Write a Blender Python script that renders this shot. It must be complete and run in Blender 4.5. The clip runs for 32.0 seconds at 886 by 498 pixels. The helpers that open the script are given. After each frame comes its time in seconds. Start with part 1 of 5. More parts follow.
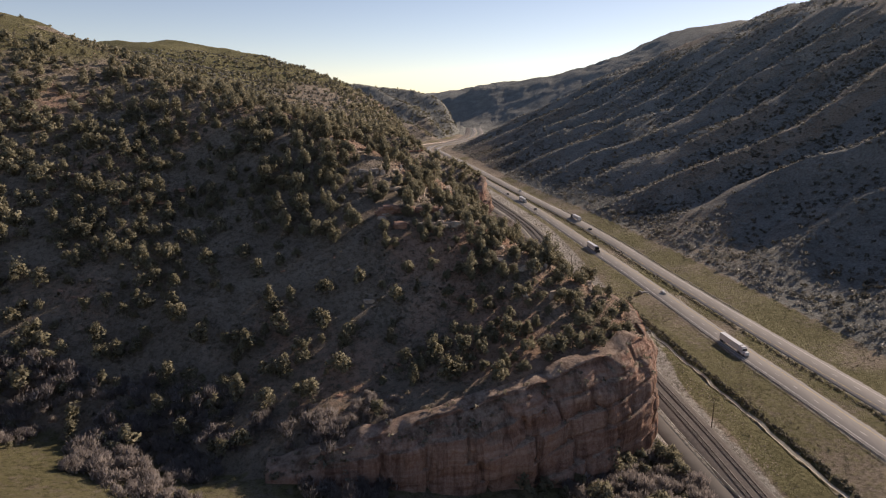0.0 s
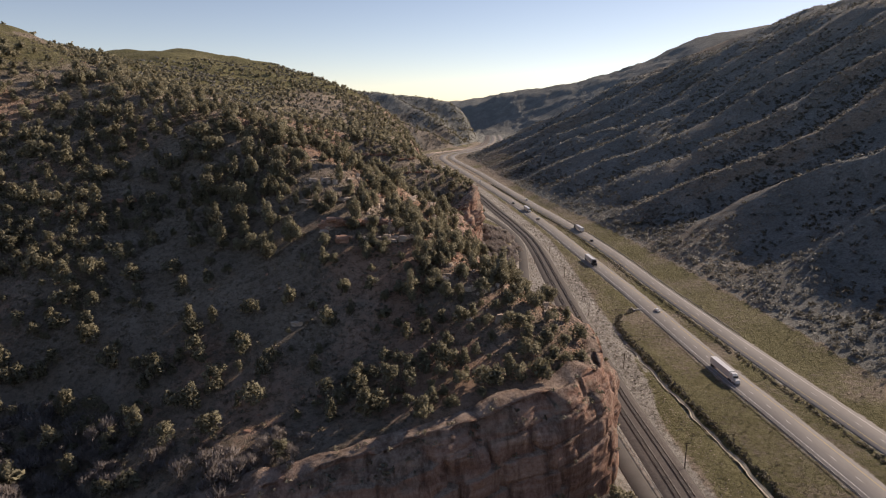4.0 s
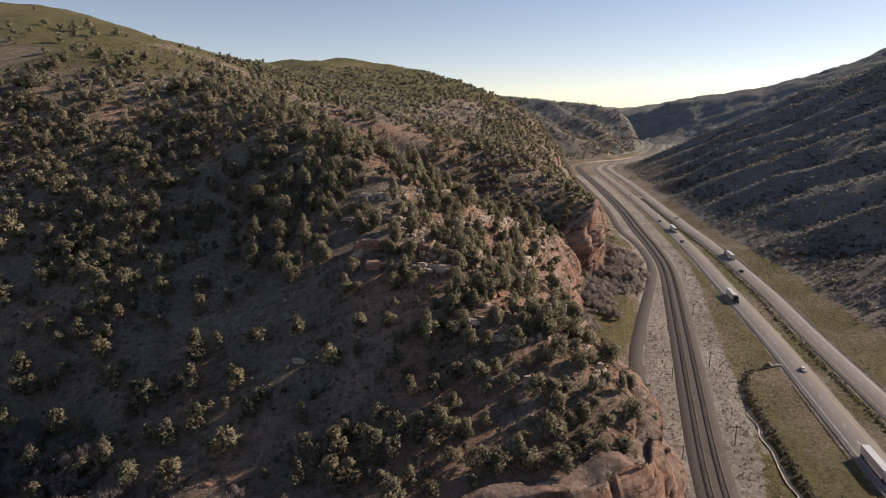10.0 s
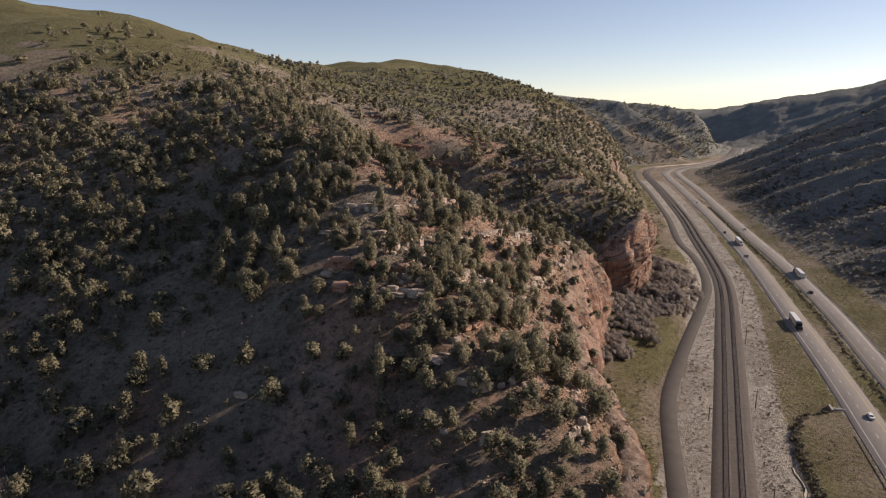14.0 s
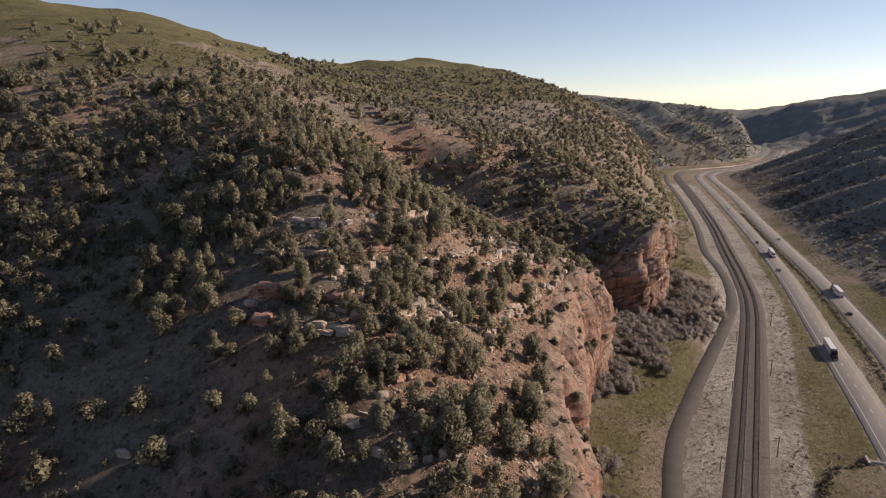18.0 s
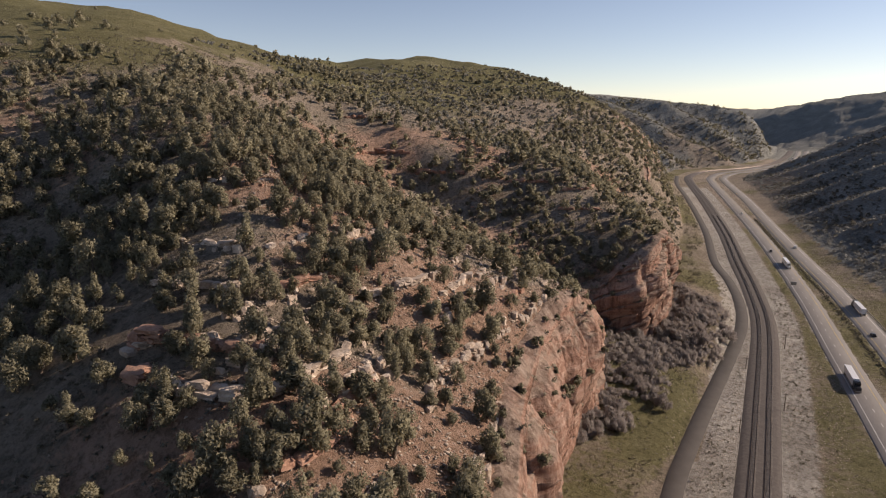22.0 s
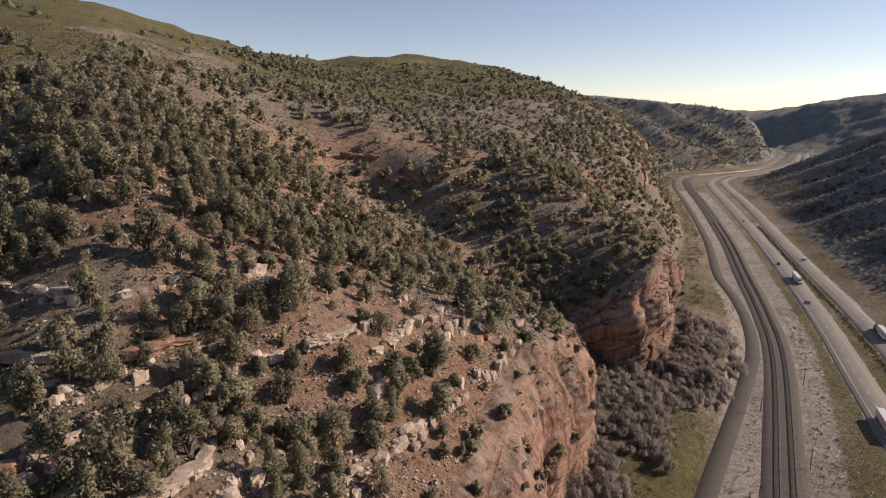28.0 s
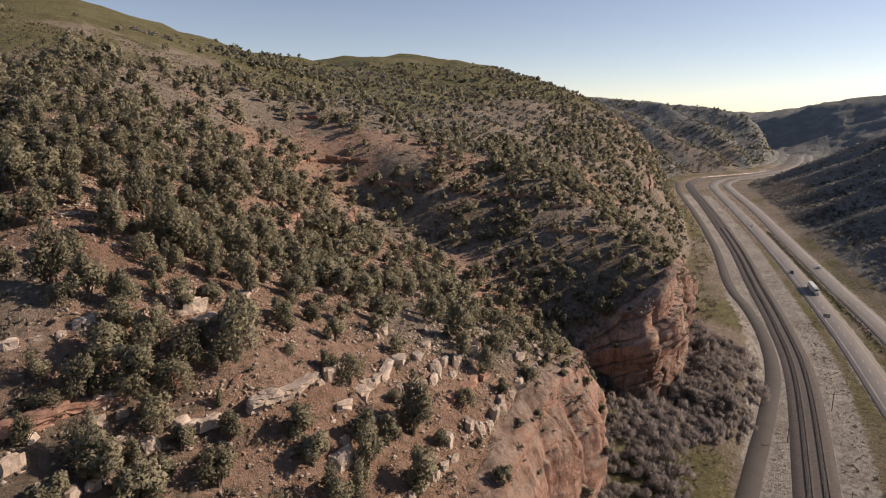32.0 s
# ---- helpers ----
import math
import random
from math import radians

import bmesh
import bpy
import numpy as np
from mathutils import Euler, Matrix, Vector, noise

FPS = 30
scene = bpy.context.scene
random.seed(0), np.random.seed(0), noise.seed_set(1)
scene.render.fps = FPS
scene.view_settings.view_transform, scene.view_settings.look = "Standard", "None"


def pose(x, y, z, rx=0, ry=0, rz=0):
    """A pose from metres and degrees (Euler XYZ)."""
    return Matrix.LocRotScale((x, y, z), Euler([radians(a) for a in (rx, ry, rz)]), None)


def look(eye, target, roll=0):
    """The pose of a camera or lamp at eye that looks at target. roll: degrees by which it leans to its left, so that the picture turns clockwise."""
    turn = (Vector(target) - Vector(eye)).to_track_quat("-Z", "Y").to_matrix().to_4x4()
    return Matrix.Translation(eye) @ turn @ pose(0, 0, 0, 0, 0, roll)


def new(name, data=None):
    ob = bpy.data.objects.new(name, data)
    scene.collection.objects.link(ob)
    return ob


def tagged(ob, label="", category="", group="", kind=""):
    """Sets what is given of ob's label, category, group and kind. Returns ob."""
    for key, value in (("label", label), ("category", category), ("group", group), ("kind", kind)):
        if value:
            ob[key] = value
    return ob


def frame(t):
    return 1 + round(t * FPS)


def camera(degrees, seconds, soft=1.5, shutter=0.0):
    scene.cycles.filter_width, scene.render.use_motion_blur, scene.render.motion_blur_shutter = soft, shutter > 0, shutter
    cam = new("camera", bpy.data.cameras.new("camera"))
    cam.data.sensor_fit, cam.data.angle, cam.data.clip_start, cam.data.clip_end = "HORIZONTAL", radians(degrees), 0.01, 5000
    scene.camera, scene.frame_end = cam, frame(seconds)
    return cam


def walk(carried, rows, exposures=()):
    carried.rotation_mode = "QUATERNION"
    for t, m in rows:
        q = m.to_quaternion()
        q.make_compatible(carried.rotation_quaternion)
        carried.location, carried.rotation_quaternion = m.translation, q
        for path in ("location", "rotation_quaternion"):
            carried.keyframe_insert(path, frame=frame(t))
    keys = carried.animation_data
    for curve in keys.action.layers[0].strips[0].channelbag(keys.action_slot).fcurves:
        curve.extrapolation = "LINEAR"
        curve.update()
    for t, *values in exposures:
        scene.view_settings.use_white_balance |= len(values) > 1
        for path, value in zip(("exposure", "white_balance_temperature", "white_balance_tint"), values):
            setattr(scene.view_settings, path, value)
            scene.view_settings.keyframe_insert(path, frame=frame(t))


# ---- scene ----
cam = camera(70.0, 32.0, soft=1.1)
PATH = [
    (0.0, -0.00, -0.00, 116.00, 76.500, -0.200, -0.000),
    (1.0, 7.78, 5.11, 115.52, 76.679, -0.087, -0.146),
    (2.0, 14.92, 10.51, 114.95, 76.834, -0.022, -0.230),
    (2.5, 18.17, 13.09, 114.69, 76.882, -0.027, -0.068),
    (4.5, 31.48, 24.24, 114.23, 77.287, 0.053, 4.006),
    (5.0, 34.51, 27.25, 114.39, 77.338, 0.024, 5.644),
    (6.0, 40.59, 33.59, 114.61, 77.453, 0.064, 8.291),
    (7.0, 46.47, 40.21, 114.65, 77.576, 0.078, 10.287),
    (8.0, 52.06, 47.60, 114.52, 77.690, 0.163, 12.635),
    (9.0, 56.98, 55.01, 114.57, 77.742, 0.056, 15.315),
    (10.0, 61.59, 62.62, 114.55, 77.789, 0.015, 17.891),
    (11.0, 66.39, 70.29, 114.70, 77.839, 0.006, 19.830),
    (12.0, 70.50, 78.52, 114.65, 77.876, 0.003, 21.736),
    (13.0, 74.20, 86.70, 114.63, 77.924, 0.055, 23.439),
    (14.0, 77.53, 95.40, 114.56, 77.967, 0.064, 24.467),
    (14.5, 79.01, 99.92, 114.41, 77.966, 0.076, 24.908),
    (16.5, 82.72, 117.87, 114.25, 77.984, 0.045, 26.461),
    (17.0, 83.20, 122.53, 114.34, 77.970, -0.011, 26.835),
    (18.0, 83.71, 131.61, 114.69, 77.953, -0.064, 27.562),
    (19.0, 84.09, 140.48, 114.73, 77.977, -0.015, 28.070),
    (20.0, 83.74, 149.90, 114.70, 78.006, -0.033, 28.586),
    (21.0, 83.96, 158.30, 114.95, 77.999, 0.011, 28.708),
    (22.0, 83.80, 167.19, 115.02, 77.949, 0.014, 28.673),
    (23.0, 82.89, 176.41, 115.04, 77.917, 0.016, 28.588),
    (24.0, 81.72, 184.62, 114.92, 77.931, 0.047, 28.543),
    (25.0, 80.27, 191.72, 114.97, 77.936, -0.010, 28.519),
    (25.5, 79.46, 195.13, 114.86, 77.945, 0.015, 28.469),
    (27.5, 75.52, 207.31, 114.52, 78.011, -0.099, 28.425),
    (28.0, 74.26, 210.33, 114.39, 78.033, -0.121, 28.368),
    (29.0, 72.08, 216.10, 114.17, 78.088, -0.122, 28.334),
    (30.0, 69.57, 222.16, 113.99, 78.133, -0.079, 28.293),
    (31.0, 67.10, 227.80, 113.73, 78.178, -0.002, 28.257),
    (32.0, 64.80, 233.26, 113.73, 78.196, -0.082, 28.278),
]
walk(cam, [(t, pose(x, y, z, rx, ry, rz)) for t, x, y, z, rx, ry, rz in PATH], [(0.0, -0.07, 7550, 21), (32.0, -0.07, 7550, 21)])

# ---- daylight ----
SUN_ELEVATION, SUN_AZIMUTH = 27.0, 48.0  # degrees above the horizon; from +y towards +x
sky_world = bpy.data.worlds.new("sky")
scene.world = sky_world
sky_world.use_nodes = True
_n = sky_world.node_tree
sky = _n.nodes.new("ShaderNodeTexSky")
sky.sky_type, sky.sun_disc = "NISHITA", False
sky.sun_elevation, sky.sun_rotation = radians(SUN_ELEVATION), radians(SUN_AZIMUTH)
sky.altitude, sky.air_density, sky.dust_density, sky.ozone_density = 2200, 0.9, 0.7, 0.6
_n.links.new(sky.outputs[0], _n.nodes["Background"].inputs[0])
_n.nodes["Background"].inputs[1].default_value = 0.13
sun = new("sun", bpy.data.lights.new("sun", "SUN"))
sun.data.energy, sun.data.angle, sun.data.color = 5.0, radians(0.53), (1.0, 0.93, 0.82)
_e, _a = radians(SUN_ELEVATION), radians(SUN_AZIMUTH)
sun.matrix_world = look((0, 0, 0), (-math.cos(_e) * math.sin(_a), -math.cos(_e) * math.cos(_a), -math.sin(_e))) @ Matrix.Identity(4)
sun.location = (200, 200, 400)

# ---- terrain plan, metres ----
def value_noise(x, y, seed=0):
    """Smooth lattice noise in -1..1 for arrays."""
    xi, yi = np.floor(x), np.floor(y)
    fx, fy = x - xi, y - yi
    fx, fy = fx * fx * (3 - 2 * fx), fy * fy * (3 - 2 * fy)

    def lattice(i, j):
        v = np.sin(i * 127.1 + j * 311.7 + seed * 74.7) * 43758.5453
        return (v - np.floor(v)) * 2 - 1

    a, b = lattice(xi, yi), lattice(xi + 1, yi)
    c, d = lattice(xi, yi + 1), lattice(xi + 1, yi + 1)
    return (a * (1 - fx) + b * fx) * (1 - fy) + (c * (1 - fx) + d * fx) * fy


def fbm(x, y, scale, octaves=4, seed=0):
    out, amp, total = 0.0, 1.0, 0.0
    for k in range(octaves):
        f = 2.03 ** k / scale
        out = out + amp * value_noise(x * f + 17.3 * k, y * f - 9.1 * k, seed + k)
        total += amp
        amp *= 0.5
    return out / total


def smooth(a, b, v):
    u = np.clip((v - a) / (b - a), 0, 1)
    return u * u * (3 - 2 * u)


def floor_z(y):
    """The valley floor climbs gently."""
    return (y - 300) * 0.012


def curve(knots, step):
    """Smooth line through plan knots (Catmull-Rom), as an array."""
    k = np.array(knots, float)
    k = np.vstack([2 * k[0] - k[1], k, 2 * k[-1] - k[-2]])
    out = []
    for i in range(1, len(k) - 2):
        n = max(2, int(np.linalg.norm(k[i + 1][:2] - k[i][:2]) / step))
        t = np.linspace(0, 1, n, endpoint=False)[:, None]
        a, b, c, d = k[i - 1], k[i], k[i + 1], k[i + 2]
        out.append(0.5 * (2 * b + (c - a) * t + (2 * a - 5 * b + 4 * c - d) * t ** 2 + (3 * b - a - 3 * c + d) * t ** 3))
    out.append(k[-2][None])
    return np.vstack(out)


RAIL = [(110, -160), (101, 40), (97, 130), (93, 200), (88, 262), (86, 330), (84, 415), (80, 530), (71, 602), (56, 689), (34, 817), (-8, 1021),
        (-48, 1200), (-63, 1290), (-58, 1375), (-31, 1432), (10, 1500), (48, 1620), (70, 1800), (80, 2050)]
TRAIL = [(107, -60), (97, 60), (92, 120), (86, 165), (81, 205), (76, 250), (67, 310), (62, 350), (62.5, 390), (65, 438), (68, 490), (69, 533), (64, 580), (54, 628),
         (39, 684), (18, 809), (-25, 1010), (-65, 1180), (-84, 1300)]
WEST_LANES = [(190, -160), (166, 60), (157, 160), (147, 240), (141, 283), (136, 327), (129, 391), (122, 445), (113, 510), (101, 600), (84, 703), (60, 833),
              (19, 1036), (-20, 1225), (-30, 1305), (-20, 1390), (8, 1452), (60, 1600), (90, 1800), (98, 2050)]
EAST_LANES = [(220, -160), (194, 60), (184, 160), (172, 240), (161, 314), (155, 360), (148, 414), (138, 502), (121, 610), (101, 712), (77, 838), (39, 1046),
              (-1, 1235), (-12, 1310), (-2, 1385), (22, 1436), (76, 1590), (108, 1800), (115, 2050)]
CREEK = [(140, 120), (126, 160), (122, 185), (119, 212), (115, 240), (111, 275), (108, 297), (105, 322), (103.5, 345), (109, 362), (118, 368)]

# rim of the hill above the valley: x, y, height of the rim, height of the foot
RIM = [(-46, 146, 19, 18), (-22, 149, 27, 17), (8, 157, 33, 12), (35, 168, 38, 8), (54, 181, 40, 4), (68, 196, 41, 2), (68, 222, 42, 2), (51, 258, 44, 3),
       (36, 298, 48, 4), (27.5, 338, 50, 5), (25, 368, 51, 6), (22.5, 394, 49, 7), (15, 418, 41, 12), (5, 440, 33, 20), (6, 452, 32, 22), (19, 456, 42, 14),
       (32, 469, 53, 9), (34, 492, 55, 12), (30, 522, 50, 14), (23, 556, 38, 14), (24, 590, 22, 15)]
TOE = [(16, 640), (9, 710), (2, 790), (-14, 880), (-36, 990), (-62, 1110), (-84, 1210), (-104, 1300), (-100, 1385), (-66, 1450), (-12, 1530), (25, 1640),
       (45, 1790), (50, 2000), (40, 2300)]
CANYON = [(-1500, 330), (-700, 250), (-400, 200), (-250, 182), (-150, 170), (-90, 160), (-66, 152)]

HILL_LINES = {
    "nose": [(66, 200, 41), (48, 215, 51), (19, 233, 63), (-12, 262, 76.5), (-26, 281, 88), (-62, 308, 105), (-108, 318, 113), (-152, 340, 124), (-184, 379, 136),
             (-242, 436, 152), (-270, 440, 164), (-340, 455, 180), (-470, 500, 200), (-700, 520, 240), (-1200, 560, 330)],
    "south_flank": [(42, 186, 41.5), (22, 190, 44), (-14, 212, 54), (-36, 238, 71), (-98, 262, 77), (-133, 281, 94), (-168, 318, 114), (-229, 308, 126), (-420, 330, 160)],
    "south_low": [(-9, 174, 34), (-45, 185, 37), (-86, 204, 45), (-150, 225, 60), (-250, 235, 82), (-420, 260, 125)],
    "east_ledges": [(40, 240, 52), (26, 262, 58), (9, 281, 64), (-2, 300, 76), (0, 318, 72), (12, 345, 62), (20, 364, 56)],
    "east_shelf": [(-30, 300, 90), (-42, 340, 86), (-48, 378, 73), (-32, 412, 57)],
    "east_upper": [(-100, 350, 112), (-120, 398, 104), (-150, 445, 104)],
    "gully": [(5, 446, 31), (-18, 458, 42), (-40, 468, 52), (-76, 478, 60), (-120, 486, 80), (-180, 476, 116)],
    "red_band": [(-60, 512, 76), (-91, 502, 84), (-130, 512, 103), (-162, 520, 116), (-240, 540, 135)],
    "knoll": [(30, 492, 56), (0, 510, 66), (-30, 535, 80), (-52, 549, 87), (-90, 560, 93), (-160, 600, 110), (-250, 680, 135), (-330, 800, 158), (-400, 930, 190)],
    "knoll_side": [(20, 590, 30), (-10, 590, 55), (-60, 620, 80), (-100, 690, 96)],
    "face": [(-2, 700, 30), (-35, 720, 66), (-80, 760, 92), (-150, 800, 118), (-230, 870, 143)],
    "outcrops": [(-30, 790, 42), (-47, 815, 72), (-60, 900, 78), (-72, 1000, 72), (-90, 1120, 66)],
    "summit": [(-110, 1012, 108), (-170, 1020, 140), (-252, 1020, 168), (-340, 1010, 184), (-425, 1010, 197), (-500, 970, 187), (-574, 925, 193), (-700, 930, 205)],
    "back_ridge": [(-1100, 800, 290), (-820, 745, 252), (-680, 700, 236), (-592, 709, 228), (-562, 747, 212), (-525, 790, 187), (-490, 815, 178)],
    "west_country": [(-3300, 300, 300), (-3300, 2000, 300), (-3300, 4700, 260), (-2200, 4300, 250), (-2000, 2500, 250), (-1700, 1200, 270), (-1300, 2000, 215)],
    "north_gully": [(-110, 1330, 26), (-200, 1330, 60), (-350, 1300, 110), (-700, 1300, 200)],
    "north_ridge": [(35, 1790, 40), (5, 1800, 100), (-45, 1805, 122), (-140, 1810, 136), (-235, 1790, 145), (-480, 1720, 158), (-900, 1700, 185)],
    "far_west": [(-60, 2300, 60), (-300, 2400, 115), (-900, 2500, 185)],
    "far_blue": [(-1400, 4300, 270), (-700, 4300, 200), (-440, 4300, 160), (-200, 4300, 135), (-60, 4300, 105)],
}
LOW_LINES = {
    "canyon_floor": [(85, 150, -1), (60, 160, 3), (20, 145, 9), (-30, 138, 16), (-98, 155, 20), (-150, 160, 26), (-250, 172, 42), (-400, 190, 80), (-700, 240, 150)],
    "buttress_talus": [(37, 474, 11), (41, 495, 14), (38, 524, 16), (31, 552, 16)],
    "canyon_south": [(90, 60, 4), (20, 60, 26), (-100, 60, 50), (-300, 60, 85), (-700, 60, 160)],
    "south_back": [(60, -120, 30), (-100, -200, 70), (-500, -300, 150)],
    "east_toe": [(232, 60, -2), (212, 200, -1), (200, 300, 1), (190, 370, 2), (176, 450, 4), (160, 545, 5), (143, 630, 6), (118, 735, 8), (88, 893, 9), (45, 1150, 12), (18, 1290, 14),
                 (30, 1400, 15), (110, 1560, 17), (150, 1800, 20), (150, 2100, 25)],
    "east_low": [(300, 260, 38), (290, 400, 42), (277, 510, 47), (230, 640, 42), (200, 760, 48), (165, 900, 46), (110, 1110, 34)],
    "east_mid": [(420, 200, 108), (410, 400, 112), (390, 600, 114), (350, 800, 114), (300, 1000, 112), (230, 1180, 92)],
    "east_crest": [(900, -200, 292), (880, 100, 297), (820, 480, 304), (745, 822, 301), (690, 1060, 291), (640, 1220, 276), (560, 1300, 243), (471, 1290, 212)],
    "bend_spur": [(471, 1290, 212), (352, 1290, 166), (241, 1290, 114), (130, 1290, 62), (60, 1292, 30)],
    "east_back": [(560, 1500, 215), (420, 1650, 150), (300, 1750, 90), (220, 1850, 50)],
    "far_east": [(-160, 2560, 50), (-60, 2540, 82), (40, 2510, 108), (90, 2520, 132), (143, 2520, 147), (293, 2500, 176), (464, 2500, 206), (690, 2500, 278), (905, 2500, 366), (1300, 2500, 400)],
    "far_foot": [(-80, 2500, 30), (0, 2250, 26), (200, 2200, 60), (400, 2100, 110)],
    "far_back": [(-300, 3400, 60), (-60, 3400, 100), (300, 3500, 200)],
    "far_behind": [(0, 2850, 60), (150, 2880, 100), (500, 2900, 150), (900, 2950, 230), (1300, 3000, 260)],
    "east_behind": [(1150, 0, 255), (1120, 500, 255), (1000, 950, 245), (900, 1250, 230), (800, 1500, 205)],
    "beyond": [(1500, 0, 220), (1500, 800, 230), (1500, 1600, 240), (3000, 1500, 250), (3000, 0, 250), (3000, 4500, 250), (-60, 4600, 95), (600, 4600, 185)],
}
for _name in ("far_west", "far_blue", "west_country"):
    LOW_LINES[_name] = HILL_LINES[_name]
for _line in (RAIL, WEST_LANES, EAST_LANES):
    LOW_LINES["floor_%d" % len(LOW_LINES)] = [(x, y, floor_z(y)) for x, y in _line]
LOW_LINES["foot"] = [(x, y, z) for x, y, _, z in RIM] + [(x + 8, y, floor_z(y) + 2) for x, y in TOE]


def surface(lines, step):
    """A smooth surface through ridge and gully lines: returns its height function."""
    p = np.vstack([curve(v, step) for v in lines.values()])
    kept = [0]
    for i in range(1, len(p)):
        if np.min(np.hypot(*(p[kept, :2] - p[i, :2]).T)) > 7:
            kept.append(i)
    p = p[kept]
    far = np.hypot(p[:, None, 0] - p[None, :, 0], p[:, None, 1] - p[None, :, 1])
    n = len(p)
    a = np.zeros((n + 3, n + 3))
    a[:n, :n] = -far - 4.0 * np.eye(n)
    a[:n, n], a[n, :n] = 1, 1
    a[:n, n + 1:], a[n + 1:, :n] = p[:, :2] / 1000, p[:, :2].T / 1000
    s = np.linalg.solve(a, np.concatenate([p[:, 2], [0, 0, 0]]))

    def height(x, y):
        x, y = np.asarray(x, float), np.asarray(y, float)
        flat_x, flat_y = x.ravel(), y.ravel()
        out = np.empty(len(flat_x))
        for i in range(0, len(flat_x), 20000):
            q, r = flat_x[i:i + 20000], flat_y[i:i + 20000]
            out[i:i + 20000] = -np.hypot(q[:, None] - p[None, :, 0], r[:, None] - p[None, :, 1]) @ s[:n] + s[n] + (q * s[n + 1] + r * s[n + 2]) / 1000
        return out.reshape(x.shape)
    return height


rim_line = curve(RIM, 6)
HILL_LINES["rim"] = [(x, y, z) for x, y, z, _ in RIM]
HILL_LINES["toe"] = [(x, y, floor_z(y) + 1.5) for x, y in TOE]
HILL_LINES["canyon_side"] = [(x, y + 6, 22 + max(0, -x - 90) * 0.19) for x, y in CANYON]
hill_height, low_height = surface(HILL_LINES, 18), surface(LOW_LINES, 28)
edge = np.vstack([np.array(CANYON, float), rim_line[:, :2], np.array(TOE, float)])


def distance_to(line, x, y, sign=False):
    """Distance to a plan line; with sign, positive to its left (west and north of it)."""
    x, y = np.asarray(x, float).ravel(), np.asarray(y, float).ravel()
    best = np.full(len(x), 1e9)
    side = np.ones(len(x))
    for (ax, ay), (bx, by) in zip(line[:-1], line[1:]):
        dx, dy = bx - ax, by - ay
        t = np.clip(((x - ax) * dx + (y - ay) * dy) / (dx * dx + dy * dy), 0, 1)
        d = np.hypot(x - ax - t * dx, y - ay - t * dy)
        near = d < best - 1e-9
        best = np.where(near, d, best)
    if sign:
        ring = np.vstack([line, [(40, 6000), (-9000, 6000), (-9000, line[0][1])]])
        inside = np.zeros(len(x), bool)
        for (ax, ay), (bx, by) in zip(ring, np.roll(ring, -1, 0)):
            if ay != by:
                inside ^= ((ay > y) != (by > y)) & (x < (bx - ax) * (y - ay) / (by - ay) + ax)
        best = np.where(inside, best, -best)
    return best


rail_c, trail_c = curve(RAIL, 8), curve(TRAIL, 8)
west_c, east_c, creek_c = curve(WEST_LANES, 8), curve(EAST_LANES, 8), curve(CREEK, 5)
toe_c = curve(LOW_LINES["east_toe"], 30)[:, :2]
EAST_SIDE = np.vstack([toe_c, [(150, 6000)]])


